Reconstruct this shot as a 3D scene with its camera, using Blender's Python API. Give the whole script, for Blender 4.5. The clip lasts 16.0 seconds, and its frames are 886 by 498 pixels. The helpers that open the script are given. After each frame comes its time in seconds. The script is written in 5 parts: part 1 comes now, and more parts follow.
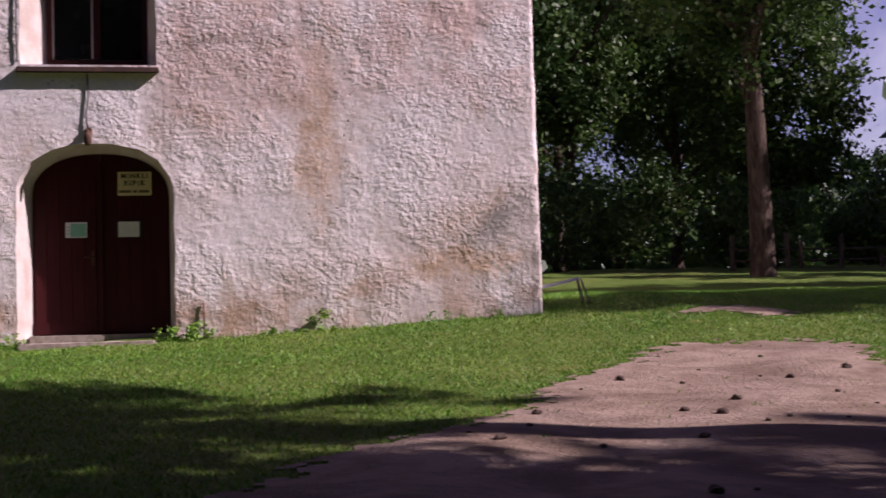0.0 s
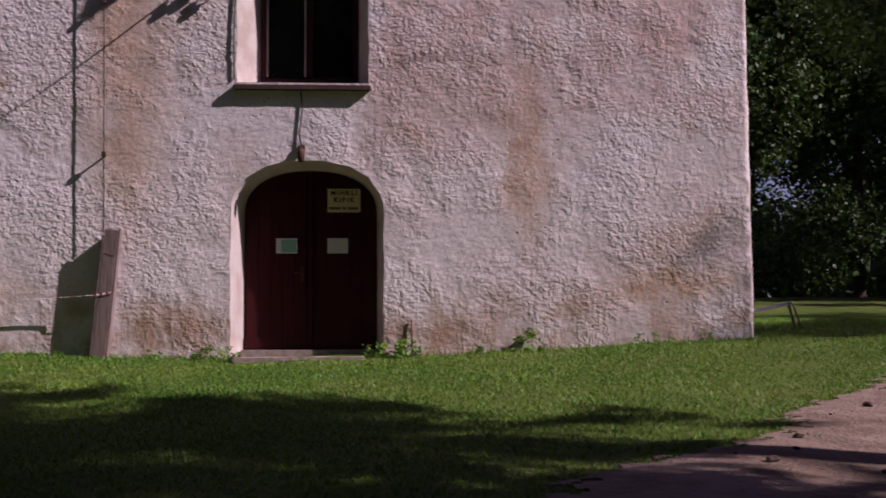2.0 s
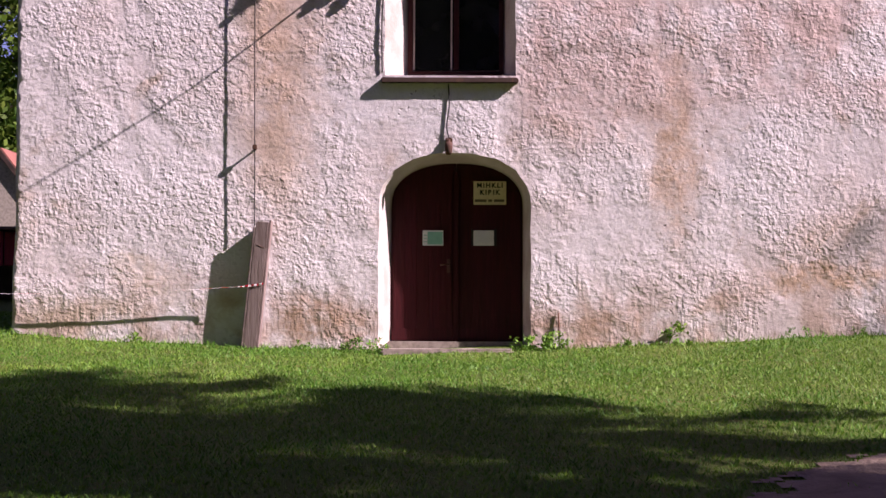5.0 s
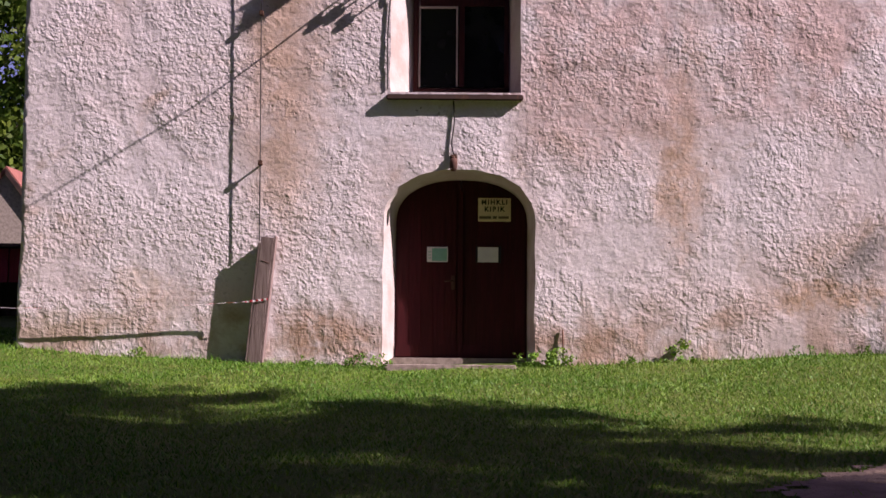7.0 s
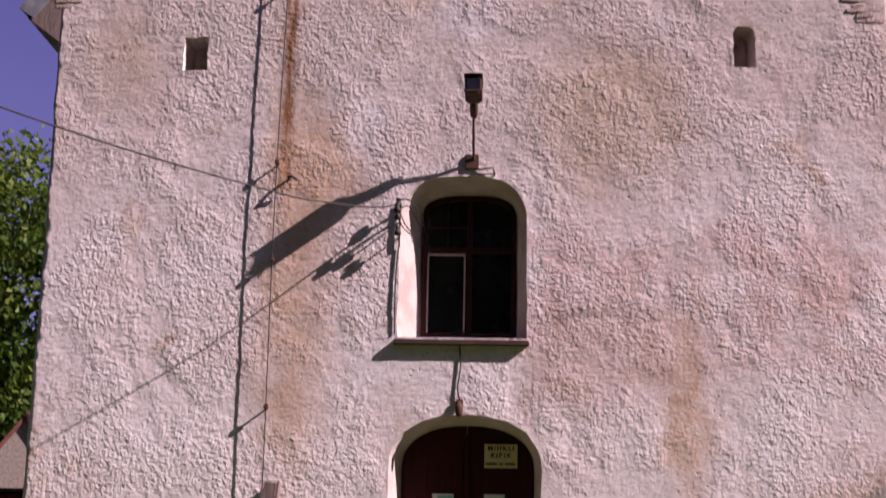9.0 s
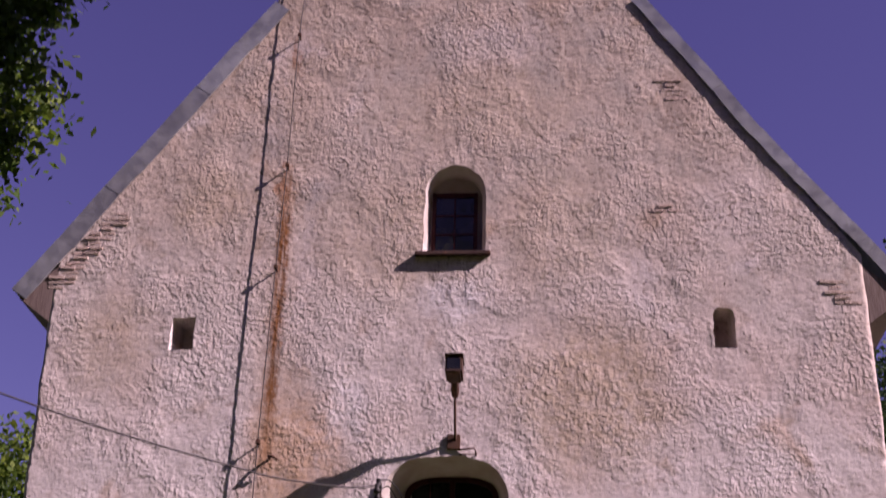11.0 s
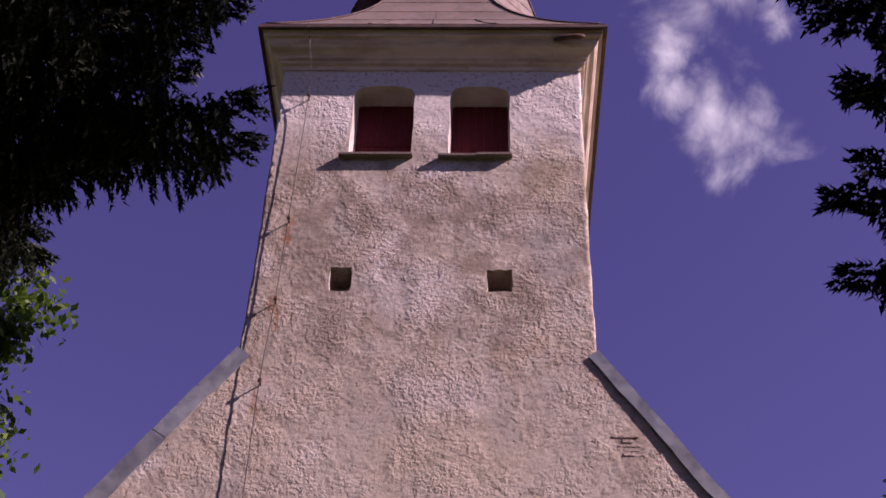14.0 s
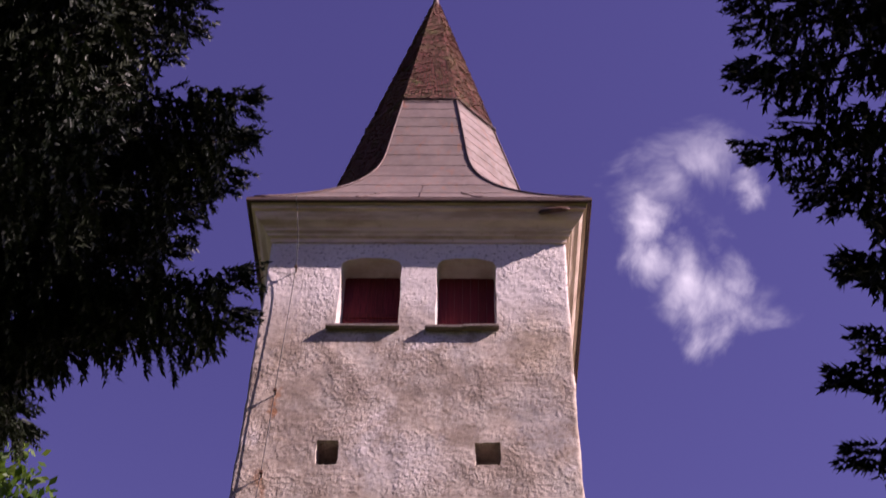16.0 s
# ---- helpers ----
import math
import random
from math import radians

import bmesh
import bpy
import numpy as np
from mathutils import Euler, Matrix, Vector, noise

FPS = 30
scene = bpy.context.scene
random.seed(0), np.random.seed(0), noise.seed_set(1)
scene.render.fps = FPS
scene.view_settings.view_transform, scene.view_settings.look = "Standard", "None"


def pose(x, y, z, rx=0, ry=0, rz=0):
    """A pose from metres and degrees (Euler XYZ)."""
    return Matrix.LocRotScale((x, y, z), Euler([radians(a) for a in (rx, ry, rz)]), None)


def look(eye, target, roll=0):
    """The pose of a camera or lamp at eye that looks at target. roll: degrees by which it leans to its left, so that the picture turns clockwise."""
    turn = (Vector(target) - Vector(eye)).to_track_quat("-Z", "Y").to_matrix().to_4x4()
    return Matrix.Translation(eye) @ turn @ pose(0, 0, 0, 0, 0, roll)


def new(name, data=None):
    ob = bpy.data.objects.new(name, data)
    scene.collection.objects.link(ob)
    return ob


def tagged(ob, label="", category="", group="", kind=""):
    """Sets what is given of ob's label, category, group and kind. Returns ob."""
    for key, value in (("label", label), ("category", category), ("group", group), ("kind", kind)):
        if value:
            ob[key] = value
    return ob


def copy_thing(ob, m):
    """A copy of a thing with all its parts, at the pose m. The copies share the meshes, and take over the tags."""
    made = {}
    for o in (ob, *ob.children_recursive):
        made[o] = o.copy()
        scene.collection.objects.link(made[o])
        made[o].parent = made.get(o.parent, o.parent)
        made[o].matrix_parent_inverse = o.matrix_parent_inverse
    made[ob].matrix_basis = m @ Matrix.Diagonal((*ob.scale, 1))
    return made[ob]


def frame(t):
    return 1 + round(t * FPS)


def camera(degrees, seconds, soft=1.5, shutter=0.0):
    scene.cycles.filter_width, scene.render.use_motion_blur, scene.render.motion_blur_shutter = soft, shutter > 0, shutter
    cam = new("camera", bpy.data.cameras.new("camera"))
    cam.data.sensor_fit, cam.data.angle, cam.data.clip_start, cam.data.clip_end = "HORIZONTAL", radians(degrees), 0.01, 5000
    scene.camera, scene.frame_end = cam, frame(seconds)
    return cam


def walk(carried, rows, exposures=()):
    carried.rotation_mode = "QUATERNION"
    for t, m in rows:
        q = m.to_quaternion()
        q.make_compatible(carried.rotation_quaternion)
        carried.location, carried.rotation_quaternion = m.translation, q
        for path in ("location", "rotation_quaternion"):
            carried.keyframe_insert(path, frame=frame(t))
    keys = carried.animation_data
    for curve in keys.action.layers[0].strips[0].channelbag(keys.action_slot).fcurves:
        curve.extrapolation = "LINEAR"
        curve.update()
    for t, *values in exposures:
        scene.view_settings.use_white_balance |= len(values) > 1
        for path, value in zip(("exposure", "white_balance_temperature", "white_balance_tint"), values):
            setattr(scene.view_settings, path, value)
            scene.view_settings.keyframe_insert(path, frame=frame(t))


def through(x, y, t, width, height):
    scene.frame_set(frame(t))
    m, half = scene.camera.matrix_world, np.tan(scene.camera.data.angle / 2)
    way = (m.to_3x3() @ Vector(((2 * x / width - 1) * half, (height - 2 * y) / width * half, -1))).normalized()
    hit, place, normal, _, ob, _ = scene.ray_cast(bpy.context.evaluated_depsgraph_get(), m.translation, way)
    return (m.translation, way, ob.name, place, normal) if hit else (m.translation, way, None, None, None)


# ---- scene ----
cam = camera(35.6, 16.0, soft=1.5, shutter=0.5)
PATH = [
    (0, (1.896, -19.228, 0.262), (2.19, -17.252, 0.348), -1.4),
    (0.5, (1.689, -19.089, 0.229), (1.92, -17.104, 0.319), -0.9),
    (1, (1.479, -19.046, 0.197), (1.66, -17.057, 0.304), -0.8),
    (1.5, (1.31, -18.998, 0.171), (1.433, -17.005, 0.285), -0.5),
    (2, (1.096, -18.981, 0.189), (1.176, -16.987, 0.316), -0.2),
    (2.5, (0.941, -18.977, 0.202), (0.959, -16.981, 0.319), 0.2),
    (3, (0.777, -19.011, 0.227), (0.752, -17.015, 0.343), 0.3),
    (3.5, (0.656, -19.024, 0.246), (0.604, -17.028, 0.355), 0.4),
    (4, (0.57, -18.984, 0.253), (0.507, -16.988, 0.363), 0.3),
    (6.5, (0.475, -18.994, 0.137), (0.4, -17.0, 0.269), 0.3),
    (7, (0.485, -19.0, 0.117), (0.41, -17.006, 0.264), 0.5),
    (7.5, (0.501, -19.013, 0.104), (0.415, -17.023, 0.279), 0.5),
    (8, (0.548, -18.96, 0.09), (0.46, -16.981, 0.359), 0.4),
    (8.2, (0.592, -18.994, 0.084), (0.503, -17.022, 0.409), 0.7),
    (10.3, (1.417, -18.944, -0.019), (1.251, -17.092, 0.719), 1.1),
    (10.5, (1.458, -18.926, -0.015), (1.301, -17.091, 0.767), 1.3),
    (11, (1.421, -18.951, -0.029), (1.268, -17.165, 0.859), 1.7),
    (11.5, (1.378, -18.989, 0.046), (1.233, -17.244, 1.013), 1.9),
    (12, (1.3, -19.043, 0.084), (1.165, -17.357, 1.151), 1.5),
    (12.5, (1.256, -19.067, 0.09), (1.152, -17.423, 1.225), 1.7),
    (13, (1.186, -19.049, 0.098), (1.099, -17.453, 1.3), 1.8),
    (13.5, (1.186, -19.051, 0.089), (1.098, -17.496, 1.344), 2.1),
    (14, (1.131, -19.067, 0.101), (1.064, -17.546, 1.399), 2.0),
    (14.5, (1.114, -19.08, 0.102), (1.05, -17.588, 1.433), 1.8),
    (15, (1.126, -19.133, 0.122), (1.068, -17.69, 1.506), 1.8),
    (15.5, (1.08, -19.141, 0.132), (1.024, -17.736, 1.555), 1.8),
    (16, (0.97, -19.124, 0.14), (0.933, -17.772, 1.613), 1.3),
]
EXPOSURES = [(0.0, 0.58, 6200, 39), (0.5, 0.26, 6200, 40), (1.0, 0.02, 6200, 42), (1.5, -0.12, 6200, 43), (2.0, -0.03, 6200, 43), (2.5, 0.27, 6200, 42), (3.0, 0.78, 6200, 39), (3.5, 1.05, 6200, 40),
             (4.0, 1.09, 6200, 40), (7.0, 0.72, 6350, 41), (8.0, 0.70, 6450, 43), (11.0, 0.54, 6500, 50), (14.0, 0.62, 6500, 50), (15.0, 0.50, 6500, 49), (15.5, 0.68, 6500, 47), (16.0, 0.95, 6500, 44)]
walk(cam, [(t, look(eye, aim, roll)) for t, eye, aim, roll in PATH], EXPOSURES)
# direction of the sky, reach, grain
CLOUDS = [((0.146, 0.630, 0.763), 0.100, 16), ((0.168, 0.621, 0.766), 0.082, 17), ((0.196, 0.629, 0.753), 0.042, 24), ((0.128, 0.656, 0.744), 0.062, 20),
          ((0.128, 0.677, 0.726), 0.058, 20), ((0.155, 0.684, 0.714), 0.070, 18), ((0.172, 0.689, 0.704), 0.088, 17), ((0.188, 0.683, 0.706), 0.060, 19), ((0.44, 0.88, 0.15), 0.30, 8)]

from mathutils.geometry import delaunay_2d_cdt

# ---- world, sun ----
SUN_WAY = Vector((3.3, -1.0, 2.55)).normalized()
world = bpy.data.worlds.new("sky")
scene.world = world
world.use_nodes = True
wt = world.node_tree
wt.nodes.clear()
w_out = wt.nodes.new("ShaderNodeOutputWorld")
w_bg = wt.nodes.new("ShaderNodeBackground")
w_sky = wt.nodes.new("ShaderNodeTexSky")
w_sky.sky_type, w_sky.sun_disc = "NISHITA", False
w_sky.sun_elevation = math.asin(SUN_WAY.z)
w_sky.sun_rotation = math.atan2(SUN_WAY.x, SUN_WAY.y)
w_sky.air_density, w_sky.dust_density, w_sky.ozone_density = 1.0, 0.3, 3.0
SKY_STRENGTH = 0.054
w_bg.inputs["Strength"].default_value = SKY_STRENGTH
w_co = wt.nodes.new("ShaderNodeTexCoord")


def cloud_mask(centre, reach, scale, low, high):
    """Wispy cloud round a direction of the sky."""
    d = wt.nodes.new("ShaderNodeVectorMath")
    d.operation = "DISTANCE"
    wt.links.new(w_co.outputs["Generated"], d.inputs[0])
    d.inputs[1].default_value = Vector(centre).normalized()
    fall = wt.nodes.new("ShaderNodeMapRange")
    fall.inputs["From Min"].default_value, fall.inputs["From Max"].default_value = 0.0, reach
    fall.inputs["To Min"].default_value, fall.inputs["To Max"].default_value = 0.34, -0.3
    wt.links.new(d.outputs["Value"], fall.inputs["Value"])
    n = wt.nodes.new("ShaderNodeTexNoise")
    n.inputs["Scale"].default_value, n.inputs["Detail"].default_value, n.inputs["Distortion"].default_value = scale, 5, 0.4
    n.inputs["Roughness"].default_value = 0.56
    wt.links.new(w_co.outputs["Generated"], n.inputs["Vector"])
    add = wt.nodes.new("ShaderNodeMath")
    add.operation = "ADD"
    wt.links.new(fall.outputs[0], add.inputs[0])
    wt.links.new(n.outputs["Fac"], add.inputs[1])
    out = wt.nodes.new("ShaderNodeMapRange")
    out.interpolation_type = "SMOOTHSTEP"
    out.inputs["From Min"].default_value, out.inputs["From Max"].default_value = low, high
    wt.links.new(add.outputs[0], out.inputs["Value"])
    return out.outputs[0]


w_mix = wt.nodes.new("ShaderNodeMix")
w_mix.data_type = "RGBA"
w_mix.inputs["B"].default_value = (9.0, 9.2, 9.6, 1)
w_deep = wt.nodes.new("ShaderNodeHueSaturation")
w_deep.inputs["Hue"].default_value, w_deep.inputs["Saturation"].default_value = 0.549, 0.97
wt.links.new(w_sky.outputs[0], w_deep.inputs["Color"])
wt.links.new(w_deep.outputs[0], w_mix.inputs["A"])
cover = None
for way, reach_, grain_ in CLOUDS:
    mask = cloud_mask(way, reach_, grain_, 0.56, 1.10)
    if cover is not None:
        w_max = wt.nodes.new("ShaderNodeMath")
        w_max.operation = "MAXIMUM"
        wt.links.new(cover, w_max.inputs[0])
        wt.links.new(mask, w_max.inputs[1])
        mask = w_max.outputs[0]
    cover = mask
wt.links.new(cover, w_mix.inputs["Factor"])
wt.links.new(w_mix.outputs["Result"], w_bg.inputs["Color"])
wt.links.new(w_bg.outputs[0], w_out.inputs[0])

sun = new("sun", bpy.data.lights.new("sun", "SUN"))
sun.data.energy, sun.data.angle, sun.data.color = 5.0, radians(0.55), (1.0, 0.93, 0.84)
sun.matrix_world = look(SUN_WAY * 60, (0, 0, 0))


# ---- materials ----
class Nodes:
    """A small hand for building node materials."""

    def __init__(self, name, rough=0.9, metal=0.0, spec=0.3):
        self.m = bpy.data.materials.new(name)
        self.m.use_nodes = True
        self.t = self.m.node_tree
        self.bsdf = self.t.nodes["Principled BSDF"]
        self.bsdf.inputs["Roughness"].default_value = rough
        self.bsdf.inputs["Metallic"].default_value = metal
        self.bsdf.inputs["Specular IOR Level"].default_value = spec
        self.co = self.t.nodes.new("ShaderNodeTexCoord").outputs["Object"]

    def put(self, node, key, value):
        if hasattr(value, "is_output"):
            self.t.links.new(value, node.inputs[key])
        elif value is not None:
            node.inputs[key].default_value = value

    def noise(self, scale, detail=4, rough=0.55, distort=0.0, co=None):
        n = self.t.nodes.new("ShaderNodeTexNoise")
        for k, v in (("Vector", co or self.co), ("Scale", scale), ("Detail", detail), ("Roughness", rough), ("Distortion", distort)):
            self.put(n, k, v)
        return n.outputs["Fac"]

    def voronoi(self, scale, feature="F1", co=None, rand=1.0, out="Distance"):
        n = self.t.nodes.new("ShaderNodeTexVoronoi")
        n.feature = feature
        for k, v in (("Vector", co or self.co), ("Scale", scale), ("Randomness", rand)):
            self.put(n, k, v)
        return n.outputs[out]

    def stretch(self, sx, sy, sz, lx=0.0, ly=0.0, lz=0.0):
        n = self.t.nodes.new("ShaderNodeMapping")
        self.put(n, "Vector", self.co)
        n.inputs["Scale"].default_value, n.inputs["Location"].default_value = (sx, sy, sz), (lx, ly, lz)
        return n.outputs[0]

    def ramp(self, value, a, b, lo=0.0, hi=1.0, smooth=True):
        n = self.t.nodes.new("ShaderNodeMapRange")
        n.interpolation_type = "SMOOTHSTEP" if smooth else "LINEAR"
        for k, v in zip(("Value", "From Min", "From Max", "To Min", "To Max"), (value, a, b, lo, hi)):
            self.put(n, k, v)
        return n.outputs[0]

    def math(self, op, a, b=0.0):
        n = self.t.nodes.new("ShaderNodeMath")
        n.operation = op
        self.put(n, 0, a), self.put(n, 1, b)
        return n.outputs[0]

    def axis(self, which):
        n = self.t.nodes.new("ShaderNodeSeparateXYZ")
        self.put(n, 0, self.co)
        return n.outputs[which]

    def mix(self, fac, a, b):
        n = self.t.nodes.new("ShaderNodeMix")
        n.data_type = "RGBA"
        self.put(n, "Factor", fac)
        self.put(n, "A", (*a, 1) if isinstance(a, tuple) else a)
        self.put(n, "B", (*b, 1) if isinstance(b, tuple) else b)
        return n.outputs["Result"]

    def vary(self, colour, amount=0.25, hue=0.02, island=False):
        """Random tint for each object or each loose piece."""
        if island:
            r = self.t.nodes.new("ShaderNodeNewGeometry").outputs["Random Per Island"]
        else:
            r = self.t.nodes.new("ShaderNodeObjectInfo").outputs["Random"]
        n = self.t.nodes.new("ShaderNodeHueSaturation")
        self.put(n, "Color", (*colour, 1) if isinstance(colour, tuple) else colour)
        self.put(n, "Value", self.ramp(r, 0, 1, 1 - amount, 1 + amount, False))
        self.put(n, "Hue", self.ramp(r, 0, 1, 0.5 + hue, 0.5 - hue, False))
        return n.outputs[0]

    def done(self, colour, height=None, distance=0.01, strength=1.0, rough=None):
        self.put(self.bsdf, "Base Color", (*colour, 1) if isinstance(colour, tuple) else colour)
        if height is not None:
            b = self.t.nodes.new("ShaderNodeBump")
            b.inputs["Distance"].default_value, b.inputs["Strength"].default_value = distance, strength
            self.put(b, "Height", height)
            self.t.links.new(b.outputs[0], self.bsdf.inputs["Normal"])
        if rough is not None:
            self.put(self.bsdf, "Roughness", rough)
        return self.m


WHITE_COAT, PALE_COAT, PINK_COAT = (0.76, 0.73, 0.73), (0.64, 0.58, 0.55), (0.60, 0.44, 0.385)
OCHRE, EARTH, TAN = (0.55, 0.36, 0.22), (0.40, 0.26, 0.165), (0.51, 0.40, 0.275)
SOOT, GREY_COAT, RUST = (0.25, 0.195, 0.155), (0.40, 0.37, 0.355), (0.33, 0.13, 0.045)
# x, z, half width, half height, colour, strength
PATCHES = [
    (1.9, 3.7, 1.5, 1.1, PINK_COAT, 0.65), (4.8, 4.3, 0.9, 0.8, PINK_COAT, 0.5), (-2.35, 3.7, 0.55, 2.3, OCHRE, 0.42),
    (3.05, 2.5, 0.32, 1.35, OCHRE, 0.62), (1.6, 4.0, 0.6, 0.14, SOOT, 0.6), (2.4, 4.15, 0.5, 0.12, SOOT, 0.5),
    (-0.5, 3.2, 1.4, 0.45, WHITE_COAT, 0.8), (-1.9, 0.30, 0.8, 0.40, EARTH, 0.85), (2.1, 0.15, 1.4, 0.28, EARTH, 0.6),
    (-4.3, 0.85, 0.6, 0.3, TAN, 0.6), (-5.2, 0.35, 0.9, 0.3, TAN, 0.5), (5.0, 0.95, 1.0, 0.26, OCHRE, 0.8),
    (-4.6, 2.6, 1.2, 1.0, WHITE_COAT, 0.6), (4.4, 2.4, 0.9, 0.9, WHITE_COAT, 0.5), (-2.2, 6.2, 0.75, 1.0, OCHRE, 0.7),
    (0.0, 8.55, 0.6, 0.45, WHITE_COAT, 0.85), (-1.5, 6.75, 0.32, 0.55, WHITE_COAT, 0.8), (2.0, 7.0, 1.4, 1.3, TAN, 0.75), (-1.0, 9.6, 1.2, 1.2, TAN, 0.45), (1.6, 9.8, 1.0, 1.3, TAN, 0.4),
    (-2.35, 8.8, 0.2, 1.3, PALE_COAT, 0.6), (-2.22, 10.3, 0.3, 0.28, GREY_COAT, 0.75), (-2.95, 11.5, 0.3, 0.5, GREY_COAT, 0.6),
    (4.3, 10.2, 0.7, 0.8, PALE_COAT, 0.5), (3.7, 7.4, 0.6, 0.7, PALE_COAT, 0.5), (-5.2, 7.8, 0.8, 0.9, TAN, 0.5),
    (-3.9, 10.2, 0.7, 0.8, TAN, 0.55), (3.4, 11.9, 0.3, 0.6, SOOT, 0.5), (0.4, 11.9, 1.6, 0.8, TAN, 0.35),
    (-2.25, 16.3, 0.55, 1.2, SOOT, 0.6), (1.4, 14.45, 0.35, 0.6, SOOT, 0.65), (-1.6, 14.5, 0.3, 0.7, SOOT, 0.65),
    (-0.3, 15.4, 1.05, 0.75, PALE_COAT, 0.75), (0.0, 17.3, 2.3, 0.5, SOOT, 0.5), (2.3, 18.2, 0.55, 0.9, TAN, 0.55),
    (0.6, 13.2, 1.0, 0.5, PALE_COAT, 0.5), (2.3, 16.3, 0.45, 0.9, GREY_COAT, 0.6), (-2.60, 16.75, 0.12, 0.35, RUST, 0.8),
    (-2.66, 14.8, 0.09, 0.4, RUST, 0.6), (-2.72, 13.0, 0.08, 0.5, RUST, 0.6), (-2.73, 10.6, 0.08, 0.4, RUST, 0.7),
]


def plaster_material():
    n = Nodes("roughcast_plaster", 0.95, spec=0.15)
    big, mid, fine = n.noise(0.35, 3), n.noise(1.7, 5, 0.6), n.noise(9, 5, 0.65)
    z, x = n.axis("Z"), n.axis("X")
    white, pink, tan, grey = (0.78, 0.73, 0.72), (0.69, 0.59, 0.555), (0.50, 0.37, 0.27), (0.41, 0.355, 0.285)
    c = n.mix(n.ramp(big, 0.44, 0.66, 0, 0.85), white, pink)
    up = n.ramp(n.math("ADD", z, n.math("MULTIPLY", n.math("SUBTRACT", mid, 0.5), 4.0)), 3.5, 12.5, 0.05, 0.78)
    c = n.mix(up, c, n.mix(n.ramp(mid, 0.35, 0.7), (0.55, 0.435, 0.33), grey))
    c = n.mix(n.ramp(n.noise(0.9, 6, 0.65, 0.6), 0.56, 0.72, 0, 0.75), c, tan)
    c = n.mix(n.ramp(n.noise(0.55, 6, 0.6, 0.3, n.stretch(1, 1, 1, 4, 2, 9)), 0.60, 0.70, 0, 0.7), c, (0.70, 0.64, 0.62))
    # dark lichen and soot on the tower
    high = n.ramp(z, 12, 15.5)
    c = n.mix(n.math("MULTIPLY", high, n.ramp(n.noise(1.4, 7, 0.7, 0.4), 0.40, 0.62, 0, 0.75)), c, (0.26, 0.20, 0.15))
    c = n.mix(n.math("MULTIPLY", n.ramp(z, 5.0, 12.0, 0.25, 1.0), n.ramp(n.noise(5.5, 7, 0.75, 0.3), 0.50, 0.68, 0, 0.6)), c, (0.27, 0.215, 0.165))
    # whiter belfry stage
    c = n.mix(n.math("MULTIPLY", n.ramp(n.math("ADD", z, n.math("MULTIPLY", mid, 1.6)), 19.0, 20.8), 0.85), c, (0.74, 0.67, 0.63))
    # rust and ochre run below the conductor
    run = n.math("ADD", x, n.math("MULTIPLY", n.math("SUBTRACT", n.noise(0.8, 4, 0.6), 0.5), 0.9))
    wide = n.math("MULTIPLY", n.ramp(n.math("ABSOLUTE", n.math("ADD", run, 2.62)), 0.1, 0.75, 1, 0), n.ramp(mid, 0.3, 0.55))
    wide = n.math("MULTIPLY", wide, n.math("MULTIPLY", n.ramp(z, 0.9, 3.0), n.ramp(z, 9.0, 6.0, 0.25, 1.0)))
    c = n.mix(n.math("MULTIPLY", wide, 0.55), c, (0.47, 0.30, 0.17))
    thin = n.ramp(n.math("ABSOLUTE", n.math("ADD", n.math("ADD", x, 2.70), n.math("MULTIPLY", n.math("SUBTRACT", fine, 0.5), 0.3))), 0.02, 0.16, 1, 0)
    thin = n.math("MULTIPLY", thin, n.math("MULTIPLY", n.ramp(z, 5.3, 6.2), n.ramp(z, 11.2, 10.2)))
    c = n.mix(n.math("MULTIPLY", thin, n.ramp(n.noise(2.2, 4, co=n.stretch(6, 1, 0.5)), 0.3, 0.6, 0.35, 1.0)), c, (0.25, 0.105, 0.035))
    # ochre wash where the coat has fallen near the ground and on the right-hand side
    c = n.mix(n.math("MULTIPLY", n.ramp(z, 1.25, 0.25), n.ramp(mid, 0.40, 0.62, 0, 0.75)), c, (0.46, 0.32, 0.235))
    ex = n.math("ABSOLUTE", n.math("SUBTRACT", n.math("ADD", x, n.math("MULTIPLY", mid, 1.6)), 3.9))
    ez = n.math("MULTIPLY", n.ramp(z, 1.2, 2.6), n.ramp(z, 5.6, 3.6))
    c = n.mix(n.math("MULTIPLY", n.math("MULTIPLY", n.ramp(ex, 0.0, 0.8, 1, 0), ez), n.ramp(n.noise(2.6, 7, 0.75, 0.5), 0.36, 0.62, 0.0, 0.75)), c, (0.53, 0.37, 0.26))
    # pinkish old coat showing between door and eaves
    pk = n.math("MULTIPLY", n.math("MULTIPLY", n.ramp(z, 2.6, 4.0), n.ramp(z, 6.0, 4.8)), n.ramp(x, -0.4, 1.2))
    c = n.mix(n.math("MULTIPLY", pk, n.ramp(n.noise(1.1, 6, 0.7, 0.5), 0.40, 0.60, 0.0, 0.7)), c, (0.60, 0.43, 0.38))
    scar = n.math("MULTIPLY", n.ramp(n.noise(2.0, 7, 0.78, 0.8, n.stretch(0.7, 1, 2.2)), 0.60, 0.68, 0, 0.7), n.ramp(z, 1.0, 3.8))
    c = n.mix(scar, c, (0.36, 0.27, 0.225))
    c = n.mix(n.ramp(fine, 0.62, 0.78, 0, 0.4), c, (0.27, 0.21, 0.17))
    # patches of older coats, repairs and stains, each with a ragged edge
    warp = n.t.nodes.new("ShaderNodeVectorMath")
    warp.operation = "MULTIPLY_ADD"
